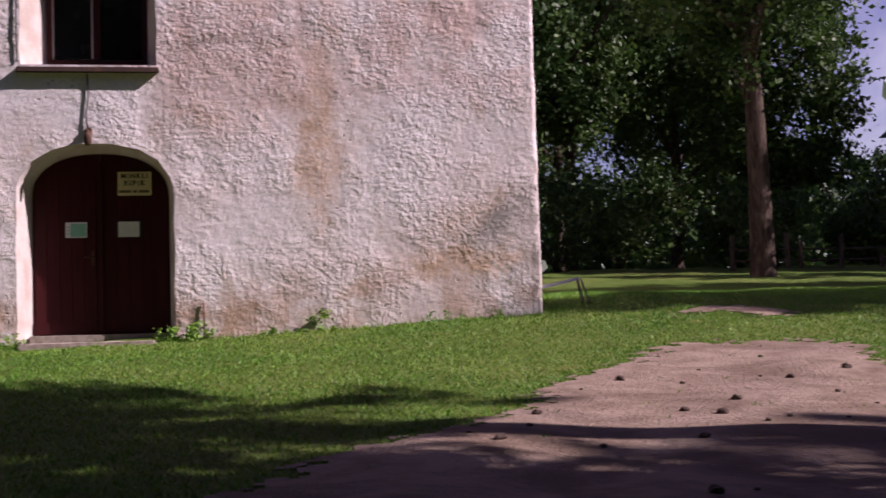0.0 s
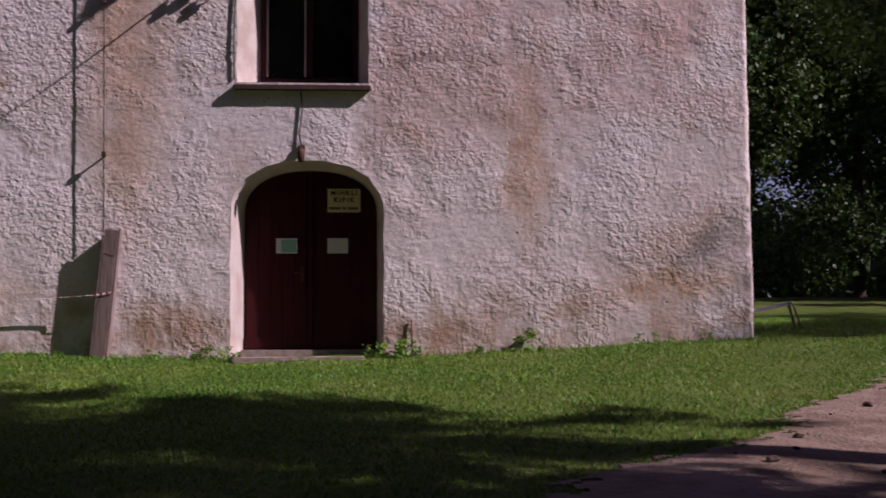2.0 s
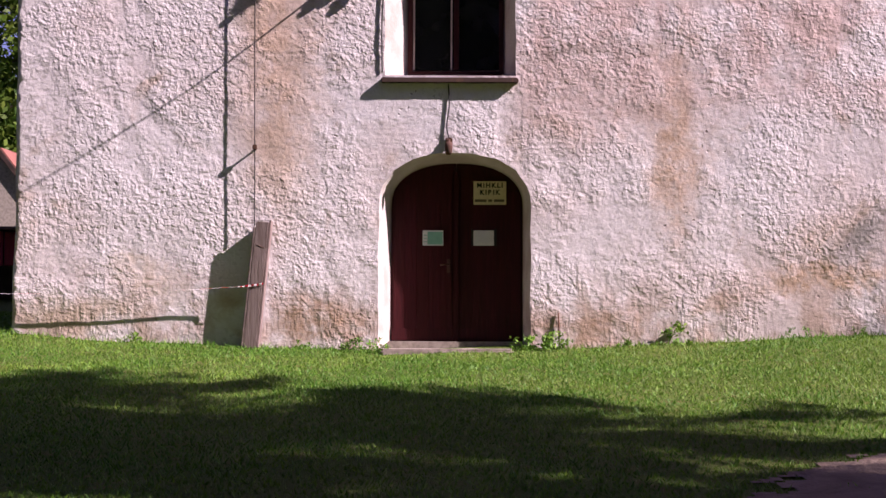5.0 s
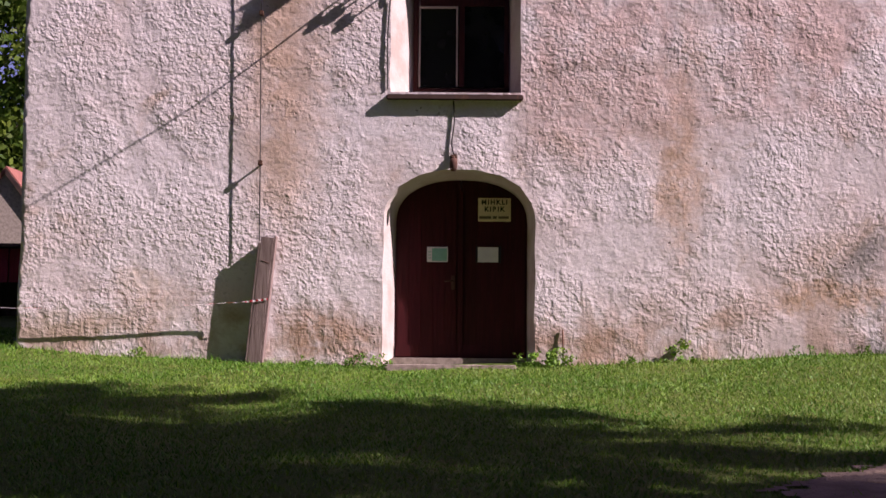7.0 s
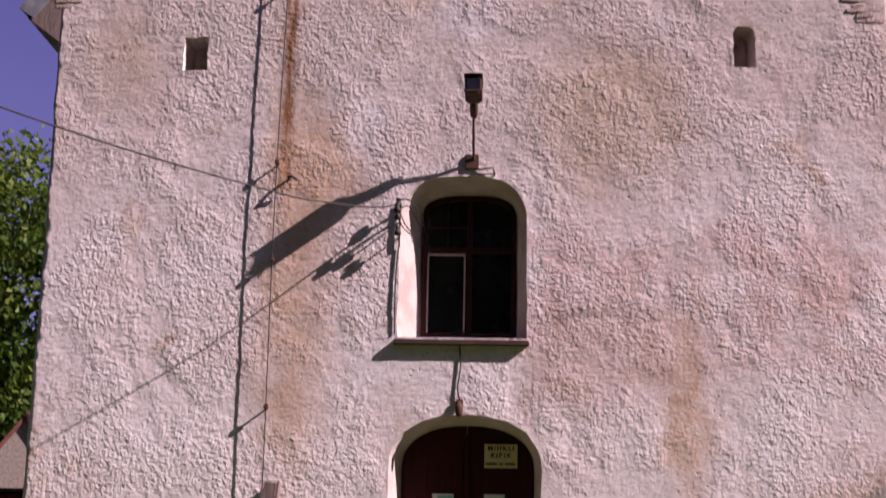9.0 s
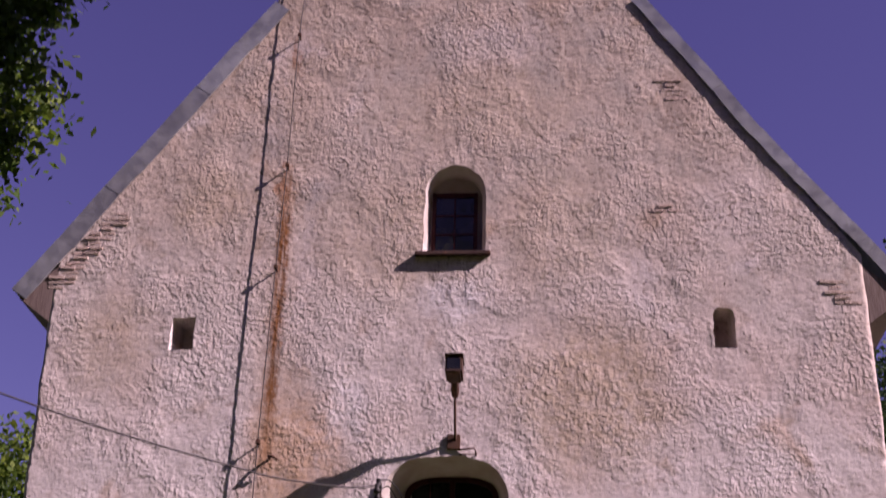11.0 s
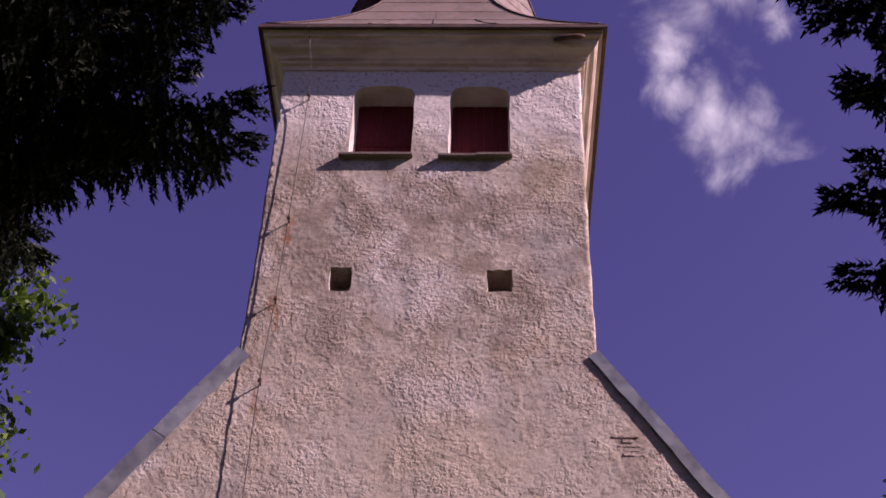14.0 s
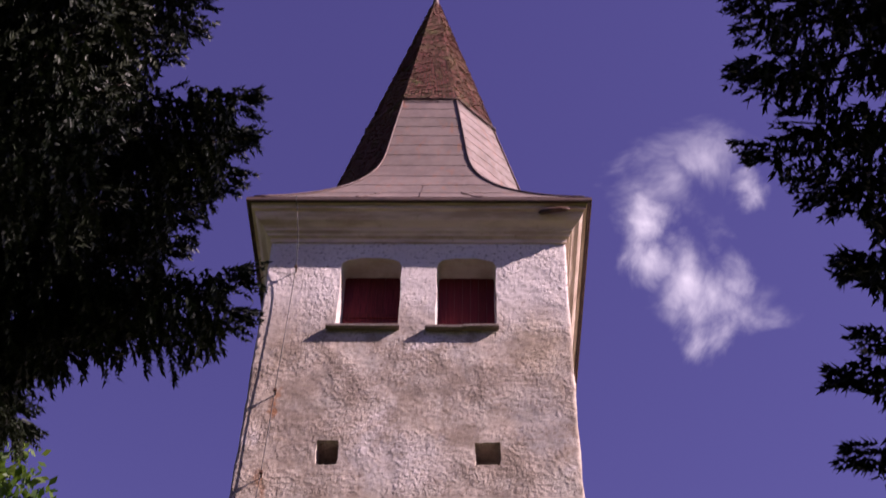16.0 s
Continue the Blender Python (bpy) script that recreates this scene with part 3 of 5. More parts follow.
# outer outline, inner outline, depth of the reveal
OPENINGS = {
    "door": (arch(-1.06, 1.04, -0.12, 1.85, 2.63, 2.3, 9, 0.012, 1), arch(-0.92, 0.94, -0.12, 1.93, 2.54, 2.3, 9), 0.62),
    "window": (arch(-0.99, 0.83, 3.70, 5.30, 6.09, 2.6, 9, 0.014, 2), arch(-0.70, 0.67, 3.80, 5.55, 5.93, 3.0, 9), 0.60),
    "small_window": (arch(-0.51, 0.445, 9.36, 10.38, 10.87, 2.0, 9, 0.012, 3), arch(-0.45, 0.37, 9.42, 10.46, 10.88, 2.0, 9), 0.42),
    "slit_left": (rect(-4.31, -3.95, 7.74, 8.26, 0.01, 4), rect(-4.27, -3.97, 7.80, 8.26), 0.55),
    "slit_right": (arch(3.83, 4.15, 7.74, 8.26, 8.39, 2.4, 4, 0.01, 5), arch(3.86, 4.10, 7.80, 8.27, 8.38, 2.4, 4), 0.55),
    "hole_left": (rect(-1.72, -1.335, 15.38, 15.92, 0.014, 6), rect(-1.70, -1.36, 15.40, 15.92), 0.55),
    "hole_right": (rect(1.10, 1.54, 15.39, 15.89, 0.014, 7), rect(1.13, 1.51, 15.42, 15.89), 0.55),
    "belfry_left": (arch(-1.60, -0.385, 18.74, 20.44, 20.70, 2.6, 6, 0.012, 8), arch(-1.55, -0.42, 18.78, 20.58, 20.66, 7.0, 6), 0.60),
    "belfry_right": (arch(0.33, 1.52, 18.74, 20.44, 20.69, 2.6, 6, 0.012, 9), arch(0.37, 1.49, 18.78, 20.58, 20.65, 7.0, 6), 0.60),
}


def facade():
    """The west front: one sheet with real openings, and a body behind it."""
    rng = random.Random(11)
    corner = [(-6.16, -0.9), (-6.16, 0.1), (-6.14, 2), (-6.15, 4), (-6.19, 6), (-6.24, 8.1), (-6.24, 9.28), (-5.2, 10.8), (-4.1, 12.4), (-3.15, 13.78),
              (-3.15, 14.1), (-3.11, 16), (-3.09, 18.5), (-3.08, 21.3), (2.95, 21.3), (2.95, 18.5), (2.95, 16), (2.97, 14.1), (2.97, 13.8),
              (4.1, 12.15), (5.2, 10.54), (6.09, 9.24), (6.09, 8.1), (6.11, 6), (6.13, 4), (6.15, 2), (6.17, 0.1), (6.17, -0.9)]
    outline = []
    for (ax, az), (bx, bz) in zip(corner, corner[1:] + corner[:1]):
        n = max(1, int(math.hypot(bx - ax, bz - az) / 0.3))
        for i in range(n):
            j = 0.012 if 0 < i else 0.004
            outline.append((ax + (bx - ax) * i / n + rng.uniform(-j, j), az + (bz - az) * i / n + rng.uniform(-j, j)))
    loops = [outline] + [OPENINGS[key][0] for key in OPENINGS]
    nr = np.random.default_rng(2)
    step = 0.055
    gx, gz = np.meshgrid(np.arange(-6.3, 6.3, step), np.arange(-0.9, 21.35, step))
    gx, gz = (gx + nr.uniform(-0.018, 0.018, gx.shape)).ravel(), (gz + nr.uniform(-0.018, 0.018, gz.shape)).ravel()

    def within(px, pz, poly):
        ins = np.zeros(len(px), dtype=bool)
        for (x0, z0), (x1, z1) in zip(poly, poly[1:] + poly[:1]):
            if z0 != z1:
                ins ^= ((z0 > pz) != (z1 > pz)) & (px < (x1 - x0) * (pz - z0) / (z1 - z0) + x0)
        return ins

    def wall_part(px, pz):
        ok = within(px, pz, outline)
        for poly in loops[1:]:
            ok &= ~within(px, pz, poly)
        return ok

    gap = np.full(len(gx), 9.0)
    for poly in loops:
        for (x0, z0), (x1, z1) in zip(poly, poly[1:] + poly[:1]):
            dx, dz = x1 - x0, z1 - z0
            t = np.clip(((gx - x0) * dx + (gz - z0) * dz) / (dx * dx + dz * dz + 1e-9), 0, 1)
            gap = np.minimum(gap, np.hypot(gx - x0 - t * dx, gz - z0 - t * dz))
    keep = wall_part(gx, gz) & (gap > 0.03)
    gx, gz, gap = gx[keep], gz[keep], gap[keep]
    pts, edges = [], []
    for poly in loops:
        k = len(pts)
        pts += [Vector(p) for p in poly]
        edges += [(k + i, k + (i + 1) % len(poly)) for i in range(len(poly))]
    rim = len(pts)
    pts += [Vector((a, c)) for a, c in zip(gx.tolist(), gz.tolist())]
    co, _, tri, *_ = delaunay_2d_cdt(pts, edges, [], 0, 1e-5)
    co = np.array([tuple(p) for p in co])
    tri = np.array([tuple(f) for f in tri])
    mid = co[tri].mean(1)
    tri = tri[wall_part(mid[:, 0], mid[:, 1])]
    relief = np.zeros(len(co))
    for i in range(rim, len(co)):
        q = Vector((co[i, 0], co[i, 1], 0.0))
        relief[i] = 0.008 * noise.noise(q * 0.9) + 0.006 * noise.noise(q * 3.1) + 0.006 * noise.noise(q * 9.5 + Vector((7, 3, 0)))
    if len(co) == rim + len(gap):
        relief[rim:] *= np.clip(gap / 0.12, 0, 1)
    bm = bmesh.new()
    vs = [bm.verts.new((p[0], r, p[1])) for p, r in zip(co.tolist(), relief.tolist())]
    for a, c, d in tri.tolist():
        bm.faces.new((vs[a], vs[c], vs[d])).smooth = True
    n = len(outline)
    back = [bm.verts.new((x, 0.5, z)) for x, z in outline]
    for i in range(n):
        j = (i + 1) % n
        bm.faces.new((vs[i], vs[j], back[j], back[i]))
    return part("front_wall", bm, PLASTER, church)


def reveal(key, closed, material=REVEAL):
    outer, inner, depth = OPENINGS[key]
    bm = bmesh.new()
    rows = []
    for k in range(4):
        t = k / 3
        rows.append([bm.verts.new((xo + (xi - xo) * t, 0.0 + depth * t, zo + (zi - zo) * t)) for (xo, zo), (xi, zi) in zip(outer, inner)])
    n = len(outer)
    for r0, r1 in zip(rows, rows[1:]):
        for i in range(n):
            bm.faces.new((r0[i], r0[(i + 1) % n], r1[(i + 1) % n], r1[i])).smooth = True
    if closed:
        bm.faces.new(rows[-1])
    return part("reveal", bm, material, church)


facade()
for key in OPENINGS:
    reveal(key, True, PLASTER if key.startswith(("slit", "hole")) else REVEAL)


def prism(section, y0, y1, bm=None):
    """A section in x and z drawn out along y."""
    bm = bm or bmesh.new()
    a = [bm.verts.new((x, y0, z)) for x, z in section]
    b = [bm.verts.new((x, y1, z)) for x, z in section]
    for i in range(len(a)):
        j = (i + 1) % len(a)
        bm.faces.new((a[i], a[j], b[j], b[i]))
    bm.faces.new(a[::-1]), bm.faces.new(b)
    return bm


# tower shaft behind the front sheet, nave walls, roof slopes
part("tower_shaft", boxes((-3.07, 2.94, 0.9, 6.05, 13.0, 21.3), (-3.07, -2.5, 0.48, 0.9, 13.4, 21.3), (2.4, 2.94, 0.48, 0.9, 13.4, 21.3)), PLASTER, church)
part("nave_wall", boxes((-6.14, -5.2, 0.5, 15, -1, 8.5)), PLASTER, church)
part("nave_wall", boxes((5.2, 6.07, 0.5, 15, -1, 8.5)), PLASTER, church)
part("nave_wall", boxes((-6.1, 6.05, 14.2, 15, -1, 8.5)), PLASTER, church)


def slope(side, x_low, z_low, x_high, z_high, y0, y1, thick, name="roof_slope"):
    n = Vector((z_high - z_low, 0, abs(x_high - x_low))).normalized()
    dx, dz = side * n.x * thick, -n.z * thick
    sec = [(x_low, z_low), (x_high, z_high), (x_high - dx, z_high + dz), (x_low - dx, z_low + dz)]
    return part(name, prism(sec, y0, y1), ZINC, church, "grey zinc roof slope")


VERGE = {-1: [(-6.86, 8.72), (-5.96, 10.05), (-4.96, 11.50), (-4.05, 12.83), (-3.16, 14.08)],
         1: [(6.72, 8.80), (5.66, 10.22), (4.76, 11.44), (3.92, 12.72), (2.98, 14.08)]}
slope(-1, *VERGE[-1][0], *VERGE[-1][2], 0.0, 15, 0.10)
slope(-1, *VERGE[-1][2], *VERGE[-1][4], 0.0, 15, 0.10)
slope(1, *VERGE[1][0], *VERGE[1][2], 0.0, 15, 0.10)
slope(1, *VERGE[1][2], *VERGE[1][4], 0.0, 15, 0.10)
slope(-1, -3.15, 14.02, CX, 18.5, 6.05, 15, 0.10)
slope(1, 2.97, 14.0, CX, 18.5, 6.05, 15, 0.10)


def verge(side, deep, out):
    """Bent tin verge over a bargeboard, sheet by sheet, not quite straight."""
    line = smooth_line([(x, 0, z) for x, z in VERGE[side]], 24)
    n = (line[-1] - line[0]).normalized()
    n = Vector((n.z * side, 0, -n.x * side))
    rng = random.Random(5 + side)
    for k in range(6):
        bm = bmesh.new()
        rows = []
        tilt = rng.uniform(-0.012, 0.012)
        for i in range(5):
            p = line[4 * k + i] + n * tilt * (i - 2) * 0.5
            up, down = p + n * 0.02, p - n * (deep + rng.uniform(-0.012, 0.012))
            lip = out - 0.004 * (k % 2)
            rows.append([bm.verts.new(q) for q in ((up.x, 0.02, up.z), (up.x, -lip, up.z), (down.x, -lip + 0.012, down.z), (down.x, -lip + 0.04, down.z), (p.x, -lip + 0.04, p.z), (p.x, 0.02, p.z))])
        for r0, r1 in zip(rows, rows[1:]):
            for q in range(6):
                bm.faces.new((r0[q], r0[(q + 1) % 6], r1[(q + 1) % 6], r1[q]))
        bm.faces.new(rows[0]), bm.faces.new(rows[-1][::-1])
        part("verge_board", bm, ZINC, church, "grey tin verge")


verge(-1, 0.28, 0.075)
verge(1, 0.19, 0.055)
for side, xw, xt, zt in ((-1, -6.2, -6.76, 8.60), (1, 6.07, 6.62, 8.52)):
    part("eaves_board", prism([(xw, zt - 0.42), (xt, zt), (xt, zt + 0.07), (xw, zt + 0.55)], 0.0, 15), GREY_WOOD, church, "sloping grey eaves board")


# cornice round the tower
def ring_sweep(profile, half_x, half_y, name, material, parent, label=""):
    bm = bmesh.new()
    rows = []
    for off, z in profile:
        hx, hy = half_x + off, half_y + off
        ring = []
        cs = [(-hx, -hy), (hx, -hy), (hx, hy), (-hx, hy)]
        for (ax, ay), (bx, by) in zip(cs, cs[1:] + cs[:1]):
            for i in range(12):
                ring.append(bm.verts.new((CX + ax + (bx - ax) * i / 12, CY + ay + (by - ay) * i / 12, z)))
        rows.append(ring)
    for r0, r1 in zip(rows, rows[1:]):
        for i in range(len(r0)):
            bm.faces.new((r0[i], r0[(i + 1) % len(r0)], r1[(i + 1) % len(r1)], r1[i]))
    return part(name, bm, material, parent, label)


ring_sweep([(-0.05, 21.12), (0.035, 21.14), (0.04, 21.24), (0.10, 21.27), (0.11, 21.33), (0.16, 21.36), (0.17, 21.42), (0.22, 21.47), (0.30, 21.53), (0.36, 21.62),
            (0.39, 21.71), (0.45, 21.73), (0.45, 21.83), (0.48, 21.86), (-0.1, 21.90)], 3.015, 3.0, "cornice", CORNICE, church, "moulded plaster cornice, stained and chipped")
ring_sweep([(-0.1, 21.89), (0.53, 21.87), (0.55, 21.84), (0.57, 21.86), (0.56, 21.95), (0.40, 21.99)], 3.015, 3.0, "eaves_tin", DARK_TIN, church, "dark rusty eaves tin")


# spire
def spire_ring(z):
    """Distance of the faces from the axis and half the width of the front face."""
    d_oct = (35.1 - z) * 0.222
    if z >= 25.2:
        return d_oct, d_oct * 0.4142
    t = (25.2 - z) / (25.2 - 21.95)
    flare = t ** 3.2
    d = d_oct + (3.56 - (35.1 - 21.95) * 0.222) * flare
    return d, d * 0.4142 + (3.56 - 3.56 * 0.4142) * t ** 2.6


def spire_points(z, out=0.0):
    d, a = spire_ring(z)
    d, a = d + out, a + out * 0.4142
    return [Vector((CX + 0.06 * min(1, (z - 21.95) / 3) + x, CY + y, z)) for x, y in ((-a, -d), (a, -d), (d, -a), (d, a), (a, d), (-a, d), (-d, a), (-d, -a))]


spire = empty("spire", (0, 0, 0))
spire.parent = church


def spire_core():
    bm = bmesh.new()
    zs = [21.95 + 0.12 * i for i in range(28)] + [25.4, 28, 31, 34.2]
    rows = [[bm.verts.new(p) for p in spire_points(z, -0.03)] for z in zs]
    tip = bm.verts.new((CX + 0.06, CY, 35.0))
    for r0, r1 in zip(rows, rows[1:]):
        for i in range(8):
            bm.faces.new((r0[i], r0[(i + 1) % 8], r1[(i + 1) % 8], r1[i]))
    for i in range(8):
        bm.faces.new((rows[-1][i], rows[-1][(i + 1) % 8], tip))
    bmesh.ops.remove_doubles(bm, verts=bm.verts[:], dist=0.001)
    return part("spire_boarding", bm, DARK_TIN, spire)


spire_core()


def tin_sheet(face, z0, z1, u0, u1):
    """One sheet of tin on a face of the lower spire, with a proud lower lip."""
    steps = max(2, int((z1 - z0) / 0.12))
    v, f = [], []
    for k in range(steps + 1):
        z = z0 + (z1 - z0) * k / steps
        p = spire_points(z, 0.013 - 0.009 * k / steps)
        a, b = p[face], p[(face + 1) % 8]
        v += [a.lerp(b, u0), a.lerp(b, u1)]
    for k in range(steps):
        f.append((2 * k, 2 * k + 1, 2 * k + 3, 2 * k + 2))
    p = spire_points(z0, -0.02)
    a, b = p[face], p[(face + 1) % 8]
    v += [a.lerp(b, u0), a.lerp(b, u1)]
    f.append((len(v) - 2, len(v) - 1, 1, 0))
    return part("tin_sheet", mesh_of("tin_sheet", v, f, TIN_PINK), None, spire)


course = [21.97, 22.75, 23.35, 23.9, 24.45, 25.0, 25.5, 26.0, 26.5, 27.0, 27.5, 28.0]
for face in (0, 1, 2):
    for k, (z0, z1) in enumerate(zip(course, course[1:])):
        if face == 0:
            cuts = [(0, 0.31), (0.31, 0.5), (0.5, 0.69), (0.69, 1)] if k == 0 else [(0, 0.5), (0.5, 1)] if k == 1 else [(0, 1)]
        else:
            cuts = [(0, 1)]
        for u0, u1 in cuts:
            tin_sheet(face, z0, z1 + 0.01, u0 + 0.002, u1 - 0.002)
# standing seams of the lowest sheets
for u in (0.31, 0.5, 0.69):
    line_ = [spire_points(22.0 + 0.75 * k / 8, 0.02) for k in range(9)]
    part("seam", tube([q[0].lerp(q[1], u) for q in line_], 0.014, 5), DARK_TIN, spire)
# rolled hips
for i in (0, 1, 2, 7):
    zs = [22.02 + 6.0 * k / 40 for k in range(41)]
    part("hip_roll", tube([spire_points(z, 0.025)[i] for z in zs], 0.022, 6), DARK_TIN, spire)


def shingles():
    rng = random.Random(5)
    v, f = [], []
    z = 22.9
    while z < 34.7:
        for face in range(8):
            if face in (3, 4, 5) or (z < 27.98 and face not in (6, 7)):
                continue
            lo, hi = spire_points(z, 0.05), spire_points(z + 0.24, 0.02)
            a0, b0, a1, b1 = lo[face], lo[(face + 1) % 8], hi[face], hi[(face + 1) % 8]
            n = max(1, round((b0 - a0).length / 0.085))
            for i in range(n):
                u0, u1 = i / n + 0.004, (i + 1) / n - 0.01
                drop = Vector((0, 0, rng.uniform(-0.035, 0.02)))
                w = (a0 + b0) / 2 - Vector((CX, CY, z))
                w = Vector((w.x, w.y, 0)).normalized() * rng.uniform(0, 0.025)
                k = len(v)
                p, q = a0.lerp(b0, u0) + drop + w, a0.lerp(b0, u1) + drop + w
                v += [p, q, a1.lerp(b1, u1), a1.lerp(b1, u0), p - w * 1.2 - Vector((0, 0, 0.0)), q - w * 1.2]
                f += [(k, k + 1, k + 2, k + 3), (k + 4, k + 5, k + 1, k)]
        z += 0.13 if z < 27.9 or z > 28.0 else 0.1
    ob = part("shingles", mesh_of("shingles", v, f, SHINGLE), None, spire, "mossy brown shingles")
    return tagged(ob, kind="stuff")


shingles()
part("shingle_edge_tin", tube([p for p in spire_points(28.0, 0.07)] + [spire_points(28.0, 0.07)[0]], 0.025, 5), DARK_TIN, spire)
part("finial", tube([(CX + 0.06, CY, 34.4), (CX + 0.06, CY, 35.3), (CX + 0.06, CY, 36.6)], [0.16, 0.05, 0.02], 8), DARK_TIN, spire)


# ---- doors, windows and sills of the church ----
def sill(x0, x1, z, out, thick=0.07, name="window_sill"):
    bm = boxes((x0, x1, -out, 0.05, z - thick, z), bevel=0.012)
    for v in bm.verts:
        v.co.z += 0.006 * math.sin(5 * v.co.x + 1) - (0.012 if v.co.y < -out / 2 else 0)
    return bm


def church_door():
    door = empty("door", (0, 0, 0))
    door.parent = church
    y = 0.56
    inner = OPENINGS["door"][1]
    for x0, x1 in ((-0.94, -0.006), (0.006, 0.96)):
        leaf_pts = [(min(max(x, x0), x1), z) for x, z in inner]
        keep = []
        for p in leaf_pts:
            if not keep or (Vector(p) - Vector(keep[-1])).length > 0.004:
                keep.append(p)
        bm = prism(keep, y, y + 0.06)
        leaf = part("door_leaf", bm, DOOR_RED, door, "dark oxblood painted door leaf")
        w = (x1 - x0 - 0.1) / 5
        for i in range(5):
            cx = x0 + 0.05 + w * (i + 0.5)
            top = 2.05 + 0.36 * (1 - (abs(cx) / 0.94) ** 2)
            part("door_board", boxes((cx - w / 2 + 0.001, cx + w / 2 - 0.001, y - 0.018, y - 0.002, 0.02, top), bevel=0.004), DOOR_RED, leaf)
        part("rail", boxes((x0 + 0.03, x1 - 0.03, y - 0.035, y - 0.019, 0.03, 0.20), bevel=0.005), DOOR_RED, leaf)
    part("cover_strip", boxes((-0.035, 0.035, y - 0.045, y - 0.02, 0.03, 2.42), bevel=0.006), DOOR_RED, door)
    plate = part("handle_plate", boxes((-0.13, -0.08, y - 0.045, y - 0.019, 0.98, 1.18), bevel=0.006), IRON, door, "dark iron lock plate")
    part("handle", tube([(-0.105, y - 0.045, 1.1), (-0.105, y - 0.09, 1.1), (-0.16, y - 0.10, 1.1), (-0.22, y - 0.09, 1.09)], 0.011, 7), IRON, plate)
    part("threshold", boxes((-0.95, 0.95, 0.30, 0.62, -0.1, 0.015), bevel=0.01), STONE, door)


church_door()


def tall_window():
    win = empty("window", (0, 0, 0))
    win.parent = church
    y = 0.52
    out, inner = OPENINGS["window"][1], []
    cx, cz = 0.005, 4.8
    inner = [(cx + (x - cx) * 0.90, cz + (z - cz) * 0.94) for x, z in out]
    bm = bmesh.new()
    rows = []
    for pts, yy in ((out, y), (inner, y), (inner, y + 0.06), (out, y + 0.06)):
        rows.append([bm.verts.new((x, yy, z)) for x, z in pts])
    for a in range(4):
        r0, r1 = rows[a], rows[(a + 1) % 4]
        for i in range(len(out)):
            bm.faces.new((r0[i], r0[(i + 1) % len(out)], r1[(i + 1) % len(out)], r1[i]))
    part("window_frame", bm, FRAME_RED, win)
    part("transom", boxes((-0.60, 0.61, y - 0.012, y + 0.055, 5.06, 5.15), bevel=0.008), FRAME_RED, win)
    part("mullion", boxes((-0.045, 0.035, y - 0.018, y + 0.055, 3.88, 5.86), bevel=0.008), FRAME_RED, win)
    part("glazing_bar", boxes((-0.34, -0.32, y + 0.005, y + 0.045, 5.15, 5.85), bevel=0.004), FRAME_RED, win)
    part("glazing_bar", boxes((-0.60, -0.045, y + 0.005, y + 0.045, 5.44, 5.47), bevel=0.004), FRAME_RED, win)
    for x0, x1, z0, z1 in ((-0.60, -0.045, 3.88, 5.06), (0.035, 0.61, 3.88, 5.06), (-0.60, -0.045, 5.15, 5.86), (0.035, 0.61, 5.15, 5.86)):
        part("pane", boxes((x0, x1, y + 0.032, y + 0.038, z0, z1)), GLASS, win)
    cas = empty("casement", (0, 0, 0))
    cas.parent = win
    for a in ((-0.615, -0.597, 3.88, 5.05), (-0.085, -0.062, 3.88, 5.05)):
        part("stile", boxes((a[0], a[1], y - 0.03, y + 0.03, a[2], a[3]), bevel=0.004), PALE_WOOD, cas)
    part("casement_rail", boxes((-0.597, -0.085, y - 0.03, y + 0.03, 5.028, 5.05), bevel=0.004), PALE_WOOD, cas)
    part("window_sill", sill(-1.03, 0.87, 3.675, 0.095, 0.075), SILL, win, "rust-brown tin sill")


tall_window()


def niche_window():
    win = empty("window", (0, 0, 0))
    win.parent = church
    y = 0.36
    for a in ((-0.42, -0.36, 9.44, 10.56), (0.24, 0.30, 9.44, 10.56)):
        part("stile", boxes((a[0], a[1], y - 0.02, y + 0.05, a[2], a[3]), bevel=0.006), FRAME_RED, win)
    for z0, z1 in ((9.44, 9.51), (10.49, 10.56)):
        part("casement_rail", boxes((-0.36, 0.24, y - 0.015, y + 0.05, z0, z1), bevel=0.006), FRAME_RED, win)
    for x in (-0.06,):
        part("glazing_bar", boxes((x - 0.012, x + 0.012, y + 0.0, y + 0.035, 9.51, 10.49), bevel=0.003), FRAME_RED, win)
    for z in (9.83, 10.16):
        part("glazing_bar", boxes((-0.36, 0.24, y + 0.002, y + 0.032, z - 0.012, z + 0.012), bevel=0.003), FRAME_RED, win)
    for x0, x1 in ((-0.36, -0.072), (-0.048, 0.24)):
        for z0, z1 in ((9.51, 9.818), (9.842, 10.148), (10.172, 10.49)):
            part("pane", boxes((x0, x1, y + 0.02, y + 0.026, z0, z1)), GLASS, win)
    part("window_sill", sill(-0.63, 0.53, 9.34, 0.10, 0.07), SILL, win, "rust-brown tin sill")


niche_window()


